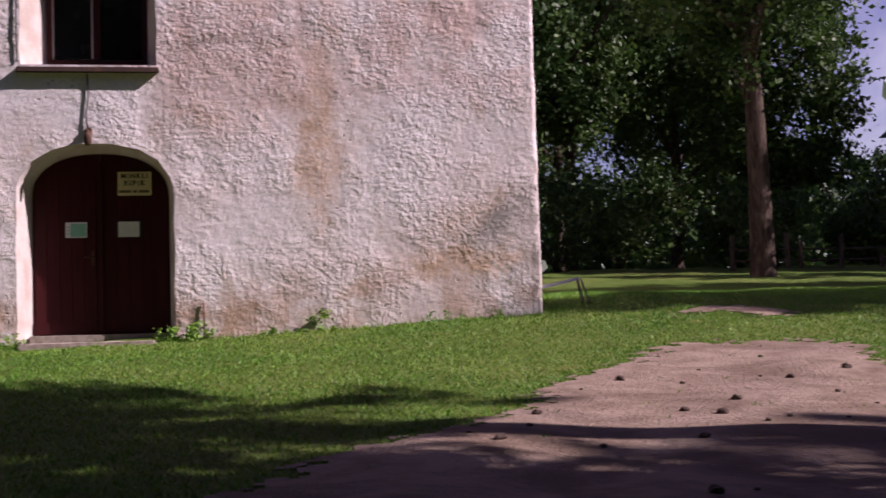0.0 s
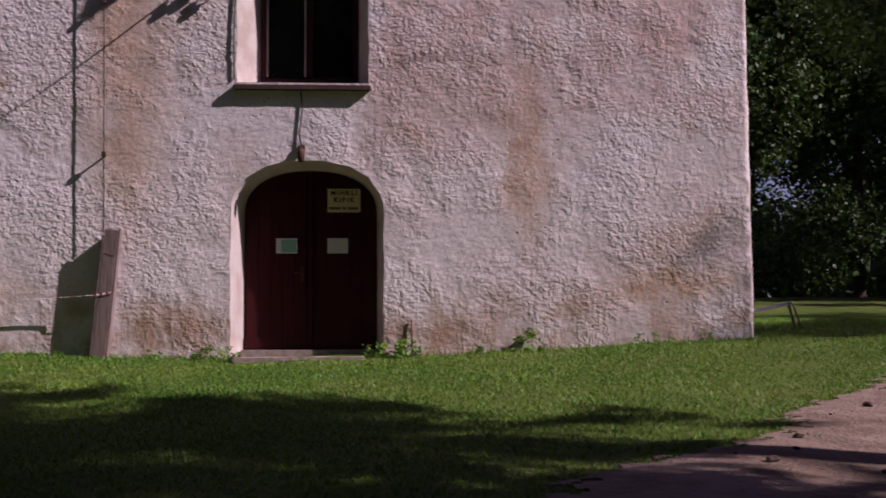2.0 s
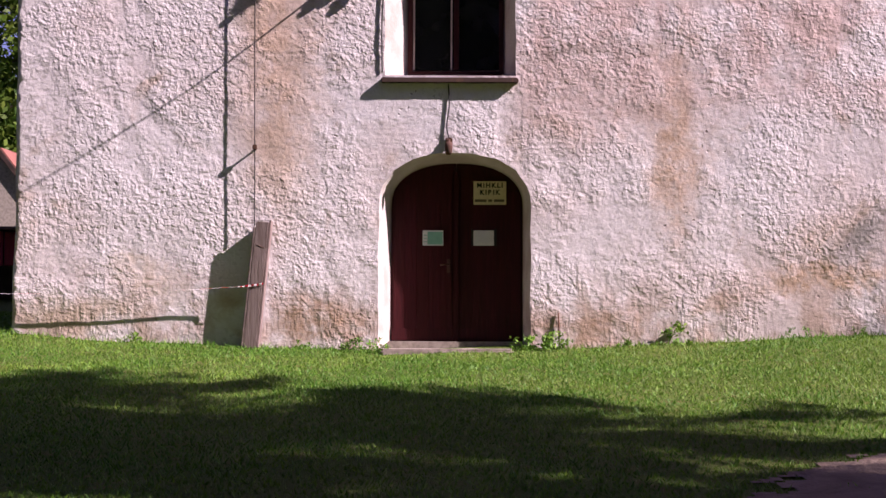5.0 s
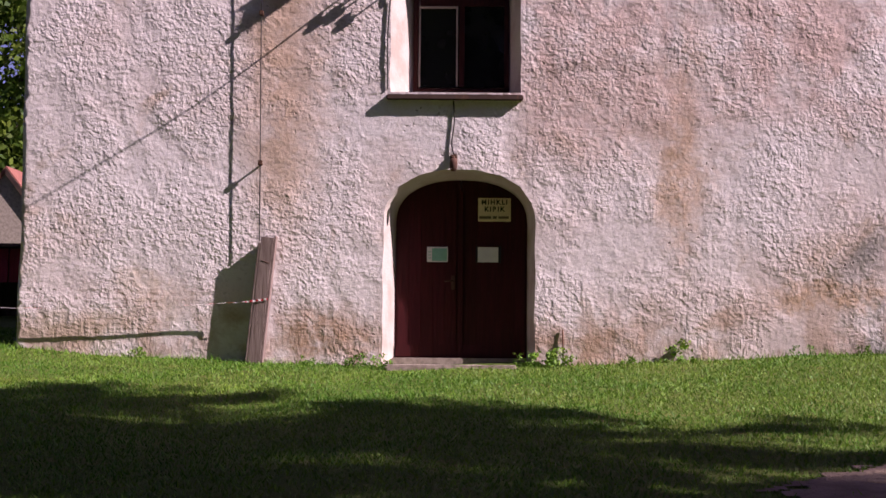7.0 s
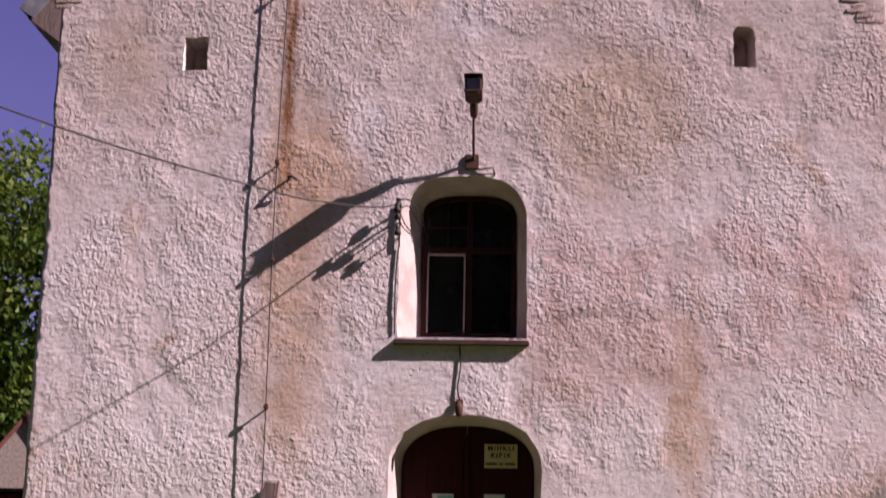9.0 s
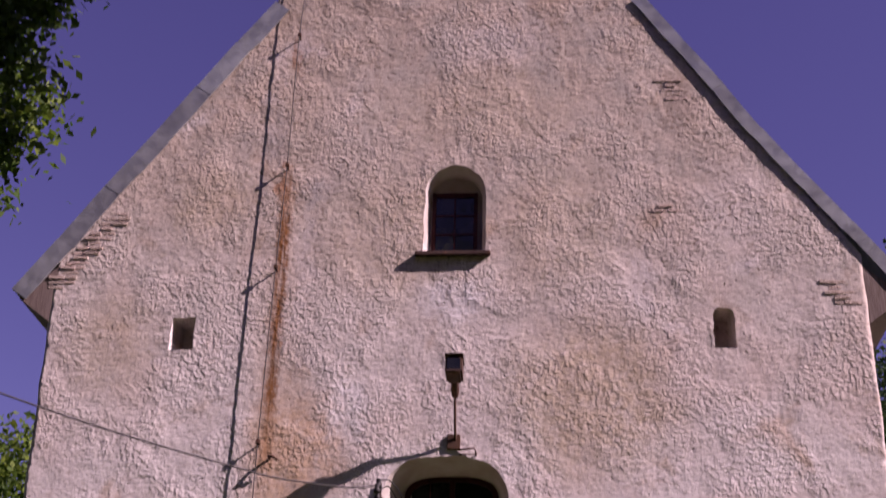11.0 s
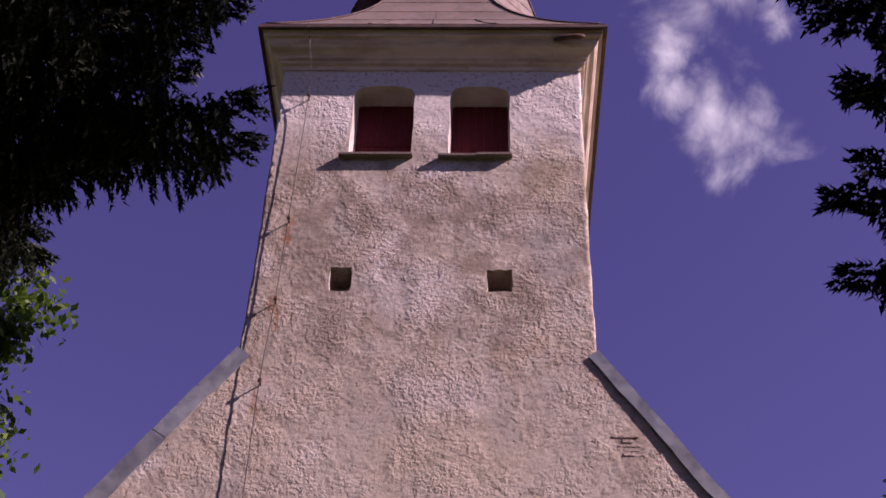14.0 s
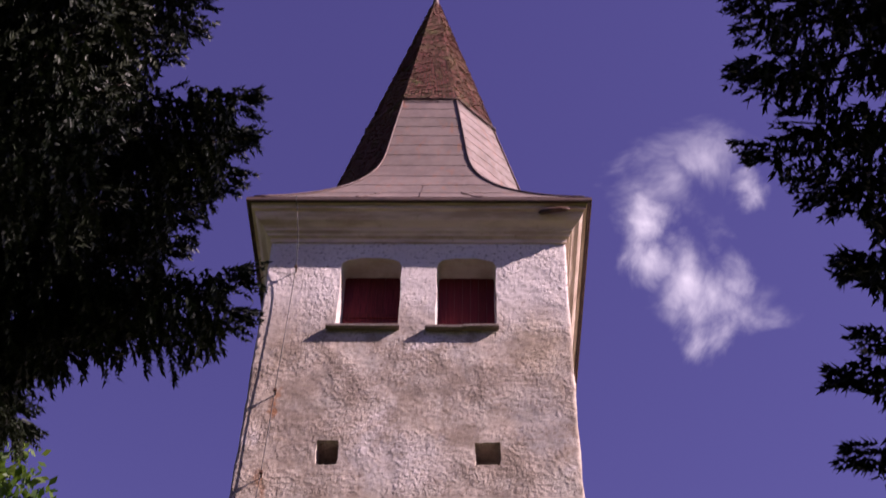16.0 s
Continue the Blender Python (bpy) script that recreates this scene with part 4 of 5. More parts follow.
def belfry_shutter(x0, x1, damaged):
    sh = empty("shutter", (0, 0, 0), label="faded red boarded belfry shutter")
    sh.parent = church
    y, n = 0.53, 7
    for i in range(n):
        a, b = x0 + (x1 - x0) * i / n, x0 + (x1 - x0) * (i + 1) / n
        part("shutter_board", boxes((a + 0.001, b - 0.001, y + 0.005 * (i % 2), y + 0.03 + 0.005 * (i % 2), 18.75, 20.72), bevel=0.003), SHUTTER_RED, sh)
    for z in (18.95,) if damaged else (18.95, 19.55):
        part("ledge", boxes((x0 + 0.03, x1 - 0.03, y - 0.022, y - 0.002, z - 0.06, z + 0.06), bevel=0.005), SHUTTER_RED, sh)
    if not damaged:
        brace = boxes((-0.42, 0.42, y - 0.024, y - 0.002, -0.04, 0.04), bevel=0.005)
        bmesh.ops.transform(brace, matrix=Matrix.Translation((x0 + 0.42, 0, 19.22)) @ Matrix.Rotation(radians(40), 4, "Y"), verts=brace.verts)
        part("brace", brace, SHUTTER_RED, sh)
    cuts = [(x0 - 0.22, x0 + 0.5), (x0 + 0.5, x1 + 0.06)] if damaged else [(x0 - 0.22, x1 + 0.05)]
    for k, (a, b) in enumerate(cuts):
        ob = part("window_sill", sill(a, b, 18.74 - 0.03 * (damaged and k == 0), 0.13, 0.075), GREY_WOOD, sh, "grey weathered sill")


belfry_shutter(-1.56, -0.41, False)
belfry_shutter(0.36, 1.50, True)

# chipped end of the cornice, and loose bricks bared below the right-hand verge
part("broken_moulding", tube(smooth_line([(2.42, -0.40, 21.66), (2.75, -0.50, 21.63), (3.05, -0.50, 21.66)], 8), [0.03, 0.05, 0.06, 0.06, 0.055, 0.06, 0.06, 0.05, 0.02], 7), IRON, church, "rusty broken cornice moulding")


def bare_bricks(cx, cz, rows, wide, seed, slope_=0.0):
    rng = random.Random(seed)
    for r in range(rows):
        for i in range(wide - (r % 2)):
            w = rng.uniform(0.16, 0.25)
            x = cx + (i - wide / 2) * 0.2 + 0.1 * (r % 2) + slope_ * r * 0.085 + rng.uniform(-0.03, 0.03)
            z = cz + r * 0.085
            ob = part("brick", BRICK_MESH, None, church)
            ob.location = (x, 0.020 + rng.uniform(-0.012, 0.008), z)
            ob.rotation_euler = (0, rng.uniform(-0.08, 0.08), 0)
            ob.scale = (w, 1, rng.uniform(0.85, 1.05))


BRICK = wood_material("limewashed_bared_brick", (0.60, 0.50, 0.43), (0.44, 0.33, 0.27), (4, 4, 4), 0.95, 0.02)
bm_ = boxes((-0.5, 0.5, -0.03, 0.06, -0.03, 0.03), bevel=0.008)
BRICK_MESH = bpy.data.meshes.new("brick")
bm_.to_mesh(BRICK_MESH)
bm_.free()
BRICK_MESH.materials.append(BRICK)
bare_bricks(3.60, 12.05, 5, 2, 3, -0.5)
bare_bricks(3.33, 10.02, 2, 2, 4)
bare_bricks(5.92, 8.45, 5, 2, 5, -0.55)
for k in range(16):
    bare_bricks(-6.12 + 0.058 * k, 8.78 + 0.085 * k, 1, 2 - (k % 3 == 0), 20 + k)


# ---- things on the front ----
def wire(name, pts, radius, label, category, sides=6, n=40, material=BLACK):
    ob = part(name, tube(smooth_line(pts, n), radius, sides), material)
    return tagged(ob, label, category)


def conductor():
    top = empty("lightning_conductor", (-2.76, -0.13, 1.6), label="thin rusted lightning conductor on stand-off brackets", category="conductor")
    line = [(-2.76, -0.13, 1.60), (-2.77, -0.13, 2.7), (-2.79, -0.13, 4.8), (-2.79, -0.13, 6.3), (-2.755, -0.13, 9.05), (-2.715, -0.13, 10.85), (-2.70, -0.13, 13.35),
            (-2.62, -0.13, 15.1), (-2.575, -0.13, 17.0), (-2.50, -0.14, 20.3), (-2.55, -0.42, 21.45), (-2.60, -0.62, 21.9), (-2.50, -0.35, 22.05), (-1.7, 0.75, 22.9), (-1.15, 0.95, 24.2)]
    rod = part("rod", tube(smooth_line(line, 90), 0.008, 6), BLACK, top)
    rod.matrix_parent_inverse = top.matrix_basis.inverted()
    for z, x in ((2.69, -2.77), (4.80, -2.79), (6.25, -2.79), (9.05, -2.755), (10.85, -2.715), (13.35, -2.70), (15.1, -2.62), (17.0, -2.575), (20.3, -2.50)):
        br = part("bracket", tube([(x - 0.01, 0.05, z - 0.02), (x, -0.07, z), (x, -0.15, z + 0.005)], [0.016, 0.014, 0.02], 6), IRON, top, "rusty stand-off bracket")
        br.matrix_parent_inverse = top.matrix_basis.inverted()
        clamp = part("clamp", boxes((x - 0.03, x + 0.03, -0.155, -0.105, z - 0.035, z + 0.035), bevel=0.008), IRON, top)
        clamp.matrix_parent_inverse = top.matrix_basis.inverted()


conductor()
hook = part("wall_hook", tube([(-2.62, 0.05, 6.02), (-2.62, -0.10, 6.04), (-2.55, -0.16, 6.02), (-2.48, -0.13, 5.98)], 0.022, 7), IRON)
tagged(hook, "short bent rusty iron wall hook", "hook")


def trunking():
    """Three boards nailed round the foot of the conductor."""
    t = empty("board_casing", (-2.81, -0.1, 0.0), label="weathered grey board casing standing against the church wall", category="board casing")
    sway = Matrix.Rotation(radians(5.4), 4, "Y")
    for name, b in (("side_board", (-0.105, -0.075, -0.09, 0.09, -0.25, 1.58)), ("front_board", (-0.073, 0.10, -0.09, -0.062, -0.25, 1.66)), ("side_board", (0.102, 0.13, -0.075, 0.09, -0.25, 1.69))):
        bm = boxes(b, bevel=0.006)
        bmesh.ops.transform(bm, matrix=sway, verts=bm.verts)
        part(name, bm, GREY_WOOD, t)
    part("wire_tie", tube([(0.09, -0.09, 1.33), (0.19, -0.09, 1.30), (0.20, -0.06, 1.22), (0.17, 0.0, 1.18)], 0.006, 5), IRON, t)


trunking()


def barrier_tape(pts, half, name="barrier_tape"):
    """A twisting plastic ribbon striped red and white."""
    line = smooth_line(pts, 150)
    bm = bmesh.new()
    rows = []
    for i, p in enumerate(line):
        a = (1.5 + 0.12 * math.sin(i * 0.11)) if i < 112 else 1.5 * max(0, (126 - i) / 14) + 0.3 * math.sin(i * 0.6)
        up = Vector((0, math.sin(a), math.cos(a))) * half
        rows.append((bm.verts.new(p + up), bm.verts.new(p - up)))
    for i, (r0, r1) in enumerate(zip(rows, rows[1:])):
        f = bm.faces.new((r0[0], r0[1], r1[1], r1[0]))
        f.material_index = 1 if (i // 4) % 2 else 0
    ob = part(name, bm)
    ob.data.materials.append(WHITE_TAPE), ob.data.materials.append(RED_TAPE)
    return tagged(ob, "slack red and white barrier tape tied to the casing", "barrier tape")


barrier_tape([(-11.5, -0.5, 0.80), (-9, -0.30, 0.70), (-6.2, -0.185, 0.655), (-4.4, -0.17, 0.68), (-3.2, -0.16, 0.745), (-2.86, -0.205, 0.77), (-2.62, -0.205, 0.80)], 0.013)


def floodlight():
    f = empty("floodlight", (0.06, 0.0, 6.28), label="rusty old floodlight on a long arm over the window", category="floodlight")
    def p(name, bm, mat_, label=""):
        ob = part(name, bm, mat_, f, label)
        ob.matrix_parent_inverse = f.matrix_basis.inverted()
        return ob
    p("wall_plate", boxes((-0.06, 0.13, -0.035, 0.03, 6.18, 6.40), bevel=0.008), IRON)
    p("arm", tube(smooth_line([(0.06, 0.0, 6.28), (0.06, -0.16, 6.50), (0.065, -0.37, 6.89)], 8), 0.019, 8), IRON)
    p("socket", tube([(0.065, -0.35, 6.85), (0.067, -0.42, 6.93), (0.07, -0.50, 7.01), (0.072, -0.57, 7.07)], [0.045, 0.062, 0.055, 0.08], 10), IRON)
    m = Matrix.Translation((0.075, -0.745, 7.11)) @ Matrix.Rotation(radians(-9), 4, "X")
    for name, spec, mat_, bev in (("housing", (-0.12, 0.12, -0.185, 0.185, -0.125, 0.125), IRON, 0.03), ("lens", (-0.095, 0.095, -0.20, -0.187, -0.10, 0.08), GLASS, 0.004),
                                  ("hood", (-0.13, 0.13, -0.235, 0.12, 0.128, 0.142), SILL, 0.005), ("rim", (-0.125, 0.125, -0.205, -0.188, -0.128, -0.103), SILL, 0.004)):
        bm = boxes(spec, bevel=bev)
        bmesh.ops.transform(bm, matrix=m, verts=bm.verts)
        p(name, bm, mat_, "rust-brown lamp housing" if name == "housing" else "")
    p("stay", tube([(0.10, -0.02, 6.17), (0.34, -0.05, 6.19), (0.36, -0.05, 6.12), (0.36, 0.03, 6.08)], 0.014, 6), IRON)
    p("stay", tube([(0.12, -0.02, 6.10), (0.35, -0.04, 6.10)], 0.010, 6), IRON)


floodlight()


def cable_rack():
    r = empty("insulator_rack", (-0.97, 0.0, 5.3), label="iron rack of black insulators beside the window", category="insulator rack")
    def p(name, bm, mat_, label=""):
        ob = part(name, bm, mat_, r, label)
        ob.matrix_parent_inverse = r.matrix_basis.inverted()
    p("bar", boxes((-1.0, -0.975, -0.05, -0.025, 5.0, 5.68), bevel=0.004), IRON)
    for z, out in ((5.58, 0.17), (5.38, 0.24), (5.16, 0.2), (5.46, 0.32)):
        p("pin", tube([(-0.99, 0.0, z), (-0.995, -out * 0.7, z), (-1.0, -out, z + 0.03)], 0.011, 6), IRON)
        bm = tube([(-1.0, -out, z - 0.02), (-1.0, -out, z + 0.03), (-1.0, -out, z + 0.05), (-1.0, -out, z + 0.11)], [0.045, 0.05, 0.03, 0.036], 10)
        p("insulator", bm, BLACK, "dark glazed insulator")


cable_rack()
wire("overhead_cable", [(-15, -13.6, 8.2), (-9.2, -8.3, 6.2), (-4.97, -4.26, 5.46), (-2.6, -2.0, 5.27), (-1.85, -1.25, 5.31), (-1.28, -0.72, 5.40), (-1.0, -0.22, 5.58)], 0.012, "thin black cable slung across the church front", "cable")
wire("overhead_cable", [(-1.0, -0.20, 5.66), (-0.85, -0.12, 5.68), (-0.72, 0.05, 5.56), (-0.66, 0.35, 5.40), (-0.64, 0.5, 5.36)], 0.012, "thin black cable entering the window", "cable", n=20)
wire("overhead_cable", [(-1.0, -0.28, 5.48), (-0.86, -0.16, 5.58), (-0.76, 0.05, 5.46), (-0.66, 0.4, 5.34)], 0.011, "thin black cable entering the window", "cable", n=20)
wire("wall_cable", [(-1.0, -0.02, 5.0), (-1.03, -0.02, 4.4), (-1.02, -0.02, 3.75)], 0.010, "thin dark cable pinned beside the window", "cable", n=14)
wire("wall_cable", [(-0.10, -0.015, 3.58), (-0.085, -0.02, 3.3), (-0.12, -0.02, 3.0), (-0.09, -0.03, 2.83)], 0.010, "thin dark cable between sill and lamp", "cable", n=14)


def door_lamp():
    d = empty("wall_lamp", (-0.09, 0.0, 2.72), label="small grey bulkhead lamp above the door arch", category="lamp")
    def p(name, bm, mat_):
        ob = part(name, bm, mat_, d)
        ob.matrix_parent_inverse = d.matrix_basis.inverted()
    p("base", boxes((-0.14, -0.04, -0.05, 0.03, 2.72, 2.83), bevel=0.012), IRON)
    p("globe", tube([(-0.09, -0.10, 2.76), (-0.09, -0.11, 2.70), (-0.09, -0.115, 2.63), (-0.09, -0.115, 2.585)], [0.045, 0.055, 0.052, 0.03], 12), IRON)
    p("neck", tube([(-0.09, -0.02, 2.79), (-0.09, -0.09, 2.79), (-0.09, -0.10, 2.75)], 0.02, 8), IRON)


door_lamp()


def lettering(text, size, at, parent, material=INK):
    cu = bpy.data.curves.new("lettering", "FONT")
    cu.body, cu.size, cu.align_x, cu.extrude, cu.space_character, cu.offset = text, size, "CENTER", 0.001, 1.3, 0.0035
    tmp = bpy.data.objects.new("lettering", cu)
    scene.collection.objects.link(tmp)
    bpy.context.view_layer.update()
    me = bpy.data.meshes.new_from_object(tmp)
    bpy.data.objects.remove(tmp)
    me.transform(pose(*at, 90, 0, 0))
    me.materials.clear()
    me.materials.append(material)
    return part("lettering", me, None, parent)


SIGN_GREY = plain_material("worn_small_print", (0.16, 0.12, 0.08), 0.6)
YD = 0.518      # face of the door boards


def door_sign():
    s = empty("door_sign", (0, 0, 0), label="cream enamel sign with black capitals on the door", category="sign")
    x0, x1, z0, z1 = 0.245, 0.71, 1.95, 2.285
    part("plate", boxes((x0, x1, YD - 0.012, YD, z0, z1), bevel=0.004), SIGN, s)
    cx = (x0 + x1) / 2
    lettering("MIHKLI", 0.095, (cx, YD - 0.0135, 2.195), s)
    lettering("KIRIK", 0.095, (cx, YD - 0.0135, 2.095), s)
    for a, b in ((0.265, 0.43), (0.455, 0.51), (0.535, 0.68)):
        part("text_bar", boxes((a, b, YD - 0.0145, YD - 0.0125, 1.99, 2.025)), SIGN_GREY, s)


door_sign()


def notice(x0, x1, z0, z1, green):
    s = empty("notice", (0, 0, 0), label="green and white printed paper notice on the door" if green else "white paper notice in a dark sleeve on the door", category="notice")
    part("sheet", boxes((x0, x1, YD - 0.006, YD - 0.003, z0, z1)), PAPER, s)
    if green:
        part("print", boxes((x0 + 0.07, x1 - 0.012, YD - 0.009, YD - 0.007, z0 + 0.015, z1 - 0.02)), GREEN_PRINT, s)
        for k in range(3):
            part("text_bar", boxes((x0 + 0.015, x0 + 0.06, YD - 0.009, YD - 0.007, z0 + 0.05 + 0.045 * k, z0 + 0.06 + 0.045 * k)), GREEN_PRINT, s)
    else:
        part("sleeve_edge", boxes((x0 - 0.03, x0 - 0.002, YD - 0.008, YD - 0.001, z0 - 0.01, z1 + 0.015)), BLACK, s)
        part("sleeve_edge", boxes((x1 + 0.002, x1 + 0.04, YD - 0.008, YD - 0.001, z0 - 0.01, z1 + 0.015)), BLACK, s)


notice(-0.475, -0.18, 1.37, 1.585, True)
notice(0.245, 0.535, 1.37, 1.585, False)


def doorstep():
    bm = boxes((-0.97, 0.80, -0.60, 0.0, -0.35, -0.075), bevel=0.03)
    bmesh.ops.subdivide_edges(bm, edges=[e for e in bm.edges if e.calc_length() > 0.3], cuts=5)
    for v in bm.verts:
        v.co += 0.02 * Vector((noise.noise(v.co * 3), noise.noise(v.co * 3 + Vector((5, 0, 0))), 0.6 * noise.noise(v.co * 4)))
    return tagged(part("doorstep", bm, STONE), "worn pale stone doorstep sunk in the grass", "doorstep")


doorstep()


rod_ = part("iron_rod", tube([(1.43, -0.06, -0.2), (1.425, -0.04, 0.15), (1.42, -0.03, 0.42)], 0.011, 6), IRON)
tagged(rod_, "thin rusty iron rod standing against the wall", "rod")


# ---- house and yard beside the church ----
TILE = metal_material("orange_red_roof_tile", (0.30, 0.12, 0.085), (0.23, 0.09, 0.065), 0.85, 0.0)
RUBBLE = plain_material("grey_rubble_wall", (0.50, 0.43, 0.36), 0.95, wear=0.4)
SHED_RED = wood_material("barn_red_boards", (0.34, 0.035, 0.035), (0.22, 0.02, 0.022), (14, 14, 0.8), 0.8)


def house():
    h = empty("house", (-14.3, 26.0, 1.2), label="grey stone house with an orange tiled roof beyond the church", category="house")
    def p(name, bm, mat_, label=""):
        ob = part(name, bm, mat_, h, label)
        ob.matrix_parent_inverse = h.matrix_basis.inverted()
        return ob
    x0, x1, ze, zr = -16.5, -12.1, 2.65, 5.4
    xm = (x0 + x1) / 2
    p("gable_wall", prism([(x0, 0), (x1, 0), (x1, ze), (xm, zr), (x0, ze)], 22, 31), RUBBLE)
    for sx, xe in ((1, x1 + 0.4), (-1, x0 - 0.4)):
        zl = ze - 0.4 * (zr - ze) / (x1 - xm)
        p("roof", prism([(xe, zl), (xm, zr), (xm, zr + 0.18), (xe, zl + 0.18)], 21.93, 31.3), TILE, "orange-red tiled roof slope")
    p("bargeboard", prism([(x1 + 0.42, 2.03), (xm, 5.30), (xm, 5.52), (x1 + 0.42, 2.25)], 21.88, 21.925), DARK_TIN)


house()


def shed():
    s = empty("shed", (-11.3, 11.3, 0.7), label="low dark red boarded shed beside the church", category="shed")
    def p(name, bm, mat_, label=""):
        ob = part(name, bm, mat_, s, label)
        ob.matrix_parent_inverse = s.matrix_basis.inverted()
    n = 14
    for i in range(n):
        a = -13.6 + 4.6 * i / n
        p("board", boxes((a + 0.01, a + 4.6 / n - 0.01, 10.3 + 0.02 * (i % 2), 10.35 + 0.02 * (i % 2), 1.5, 2.24), bevel=0.006), SHED_RED)
    p("roof", boxes((-13.8, -8.8, 10.1, 12.6, 2.26, 2.33), bevel=0.01), DARK_TIN)
    p("back_wall", boxes((-13.6, -9.0, 12.2, 12.4, 0.3, 2.25)), GREY_WOOD)
    for x in (-13.6, -9.15):
        p("side_wall", boxes((x, x + 0.15, 10.4, 12.2, 0.3, 2.25)), GREY_WOOD)


shed()


# ---- post with tape, pickets, stones ----
post = part("stake", tube([(6.97, 0.55, -0.2), (6.90, 0.52, 0.30), (6.80, 0.50, 0.66)], 0.022, 7), GREY_WOOD)
tagged(post, "thin leaning dark stake in the grass", "stake")
post2 = part("stake", tube([(7.02, 0.5, -0.2), (6.98, 0.47, 0.3), (6.86, 0.48, 0.64)], 0.015, 6), GREY_WOOD)
tagged(post2, "thin leaning dark stake in the grass", "stake")
line_ = smooth_line([(6.15, 0.3, 0.52), (6.45, 0.42, 0.57), (6.84, 0.5, 0.65)], 20)
bm = bmesh.new()
vs = [(bm.verts.new(p + Vector((0, 0, 0.03))), bm.verts.new(p - Vector((0, 0.012, 0.02)))) for p in line_]
for a, b in zip(vs, vs[1:]):
    bm.faces.new((a[0], a[1], b[1], b[0]))
tagged(part("barrier_tape", bm, WHITE_TAPE), "pale tape stretched from the wall to the stake", "barrier tape")


def fence_panel():
    f = empty("fence", (16.0, 16.5, 1.1), label="broken grey wooden fence at the wood edge", category="fence")
    rng = random.Random(8)
    for i in (0, 3, 4, 5, 8, 11, 12):
        x = 15.0 + 0.4 * i
        y = 16.2 + 0.03 * i
        g = float(ground_z(x, y))
        ht = rng.uniform(0.35, 0.75) if i % 4 else 0.95
        bm = boxes((x - 0.07, x + 0.07, y - 0.02, y + 0.02, g - 0.15, g + ht), bevel=0.01)
        ob = part("picket" if i % 4 else "post", bm, BARK, f)
        ob.matrix_parent_inverse = f.matrix_basis.inverted()
    for z in (0.25, 0.55):
        ob = part("rail", tube([(14.9, 16.26, float(ground_z(14.9, 16.2)) + z), (20, 16.72, float(ground_z(20, 16.7)) + z)], 0.035, 6), BARK, f)
        ob.matrix_parent_inverse = f.matrix_basis.inverted()


fence_panel()


def clod(seed):
    bm = bmesh.new()
    bmesh.ops.create_icosphere(bm, subdivisions=2, radius=1.0)
    for v in bm.verts:
        k = 1 + 0.45 * noise.noise(v.co * 1.4 + Vector((seed * 3.1, 0, 0)))
        v.co = Vector((v.co.x * k, v.co.y * k * 0.8, v.co.z * k * 0.55))
    me = bpy.data.meshes.new("clod")
    bm.to_mesh(me)
    bm.free()
    me.materials.append(PEBBLE)
    return me


CLODS = [clod(i) for i in range(4)]
rng_ = random.Random(21)
spots = [(4.9, -7.2), (6.3, -6.3), (5.1, -9.9), (5.9, -7.0), (6.9, -7.1), (6.95, -8.0), (4.0, -9.2), (4.35, -10.0), (5.6, -8.9), (6.4, -9.4), (7.6, -8.6), (7.2, -5.6), (5.4, -6.7)]
spots += [(rng_.uniform(3.5, 9), rng_.uniform(-12, -5)) for _ in range(30)]
for x, y in spots:
    if in_polygon(np.array(x), np.array(y), DIRT_EDGE):
        ob = new("clod", CLODS[rng_.randrange(4)])
        s = rng_.choice((0.02, 0.03, 0.045, 0.055))
        ob.location, ob.scale, ob.rotation_euler = (x, y, float(ground_z(x, y)) + 0.012 + s * 0.25), (s, s, s), (0, 0, rng_.uniform(0, 6))
        tagged(ob, "dark clod of earth on the bare patch", "clod", "clods on the bare earth")


# ---- trees ----
LEAF_SUN = leaf_material("maple_leaf_green", (0.05, 0.11, 0.012), (0.12, 0.19, 0.022), 0.45)

def leaf_cloud(centres, spreads, per, size, rng, droop=0.0):
    """Many small folded leaves round clump centres: arrays of corners."""
    n = len(centres) * per
    c = np.repeat(centres, per, 0) + rng.normal(size=(n, 3)) * np.repeat(spreads, per)[:, None] * np.array([1, 1, 0.7])
    a = rng.normal(size=(n, 3))
    a /= np.linalg.norm(a, axis=1)[:, None]
    b = np.cross(a, rng.normal(size=(n, 3)))
    b /= np.linalg.norm(b, axis=1)[:, None]
    s = size * rng.uniform(0.6, 1.35, n)[:, None]
    v = np.stack([c - a * s, c + b * s * 0.55, c + a * s, c - b * s * 0.55], 1).reshape(-1, 3)
    return v, np.arange(4 * n).reshape(n, 4)


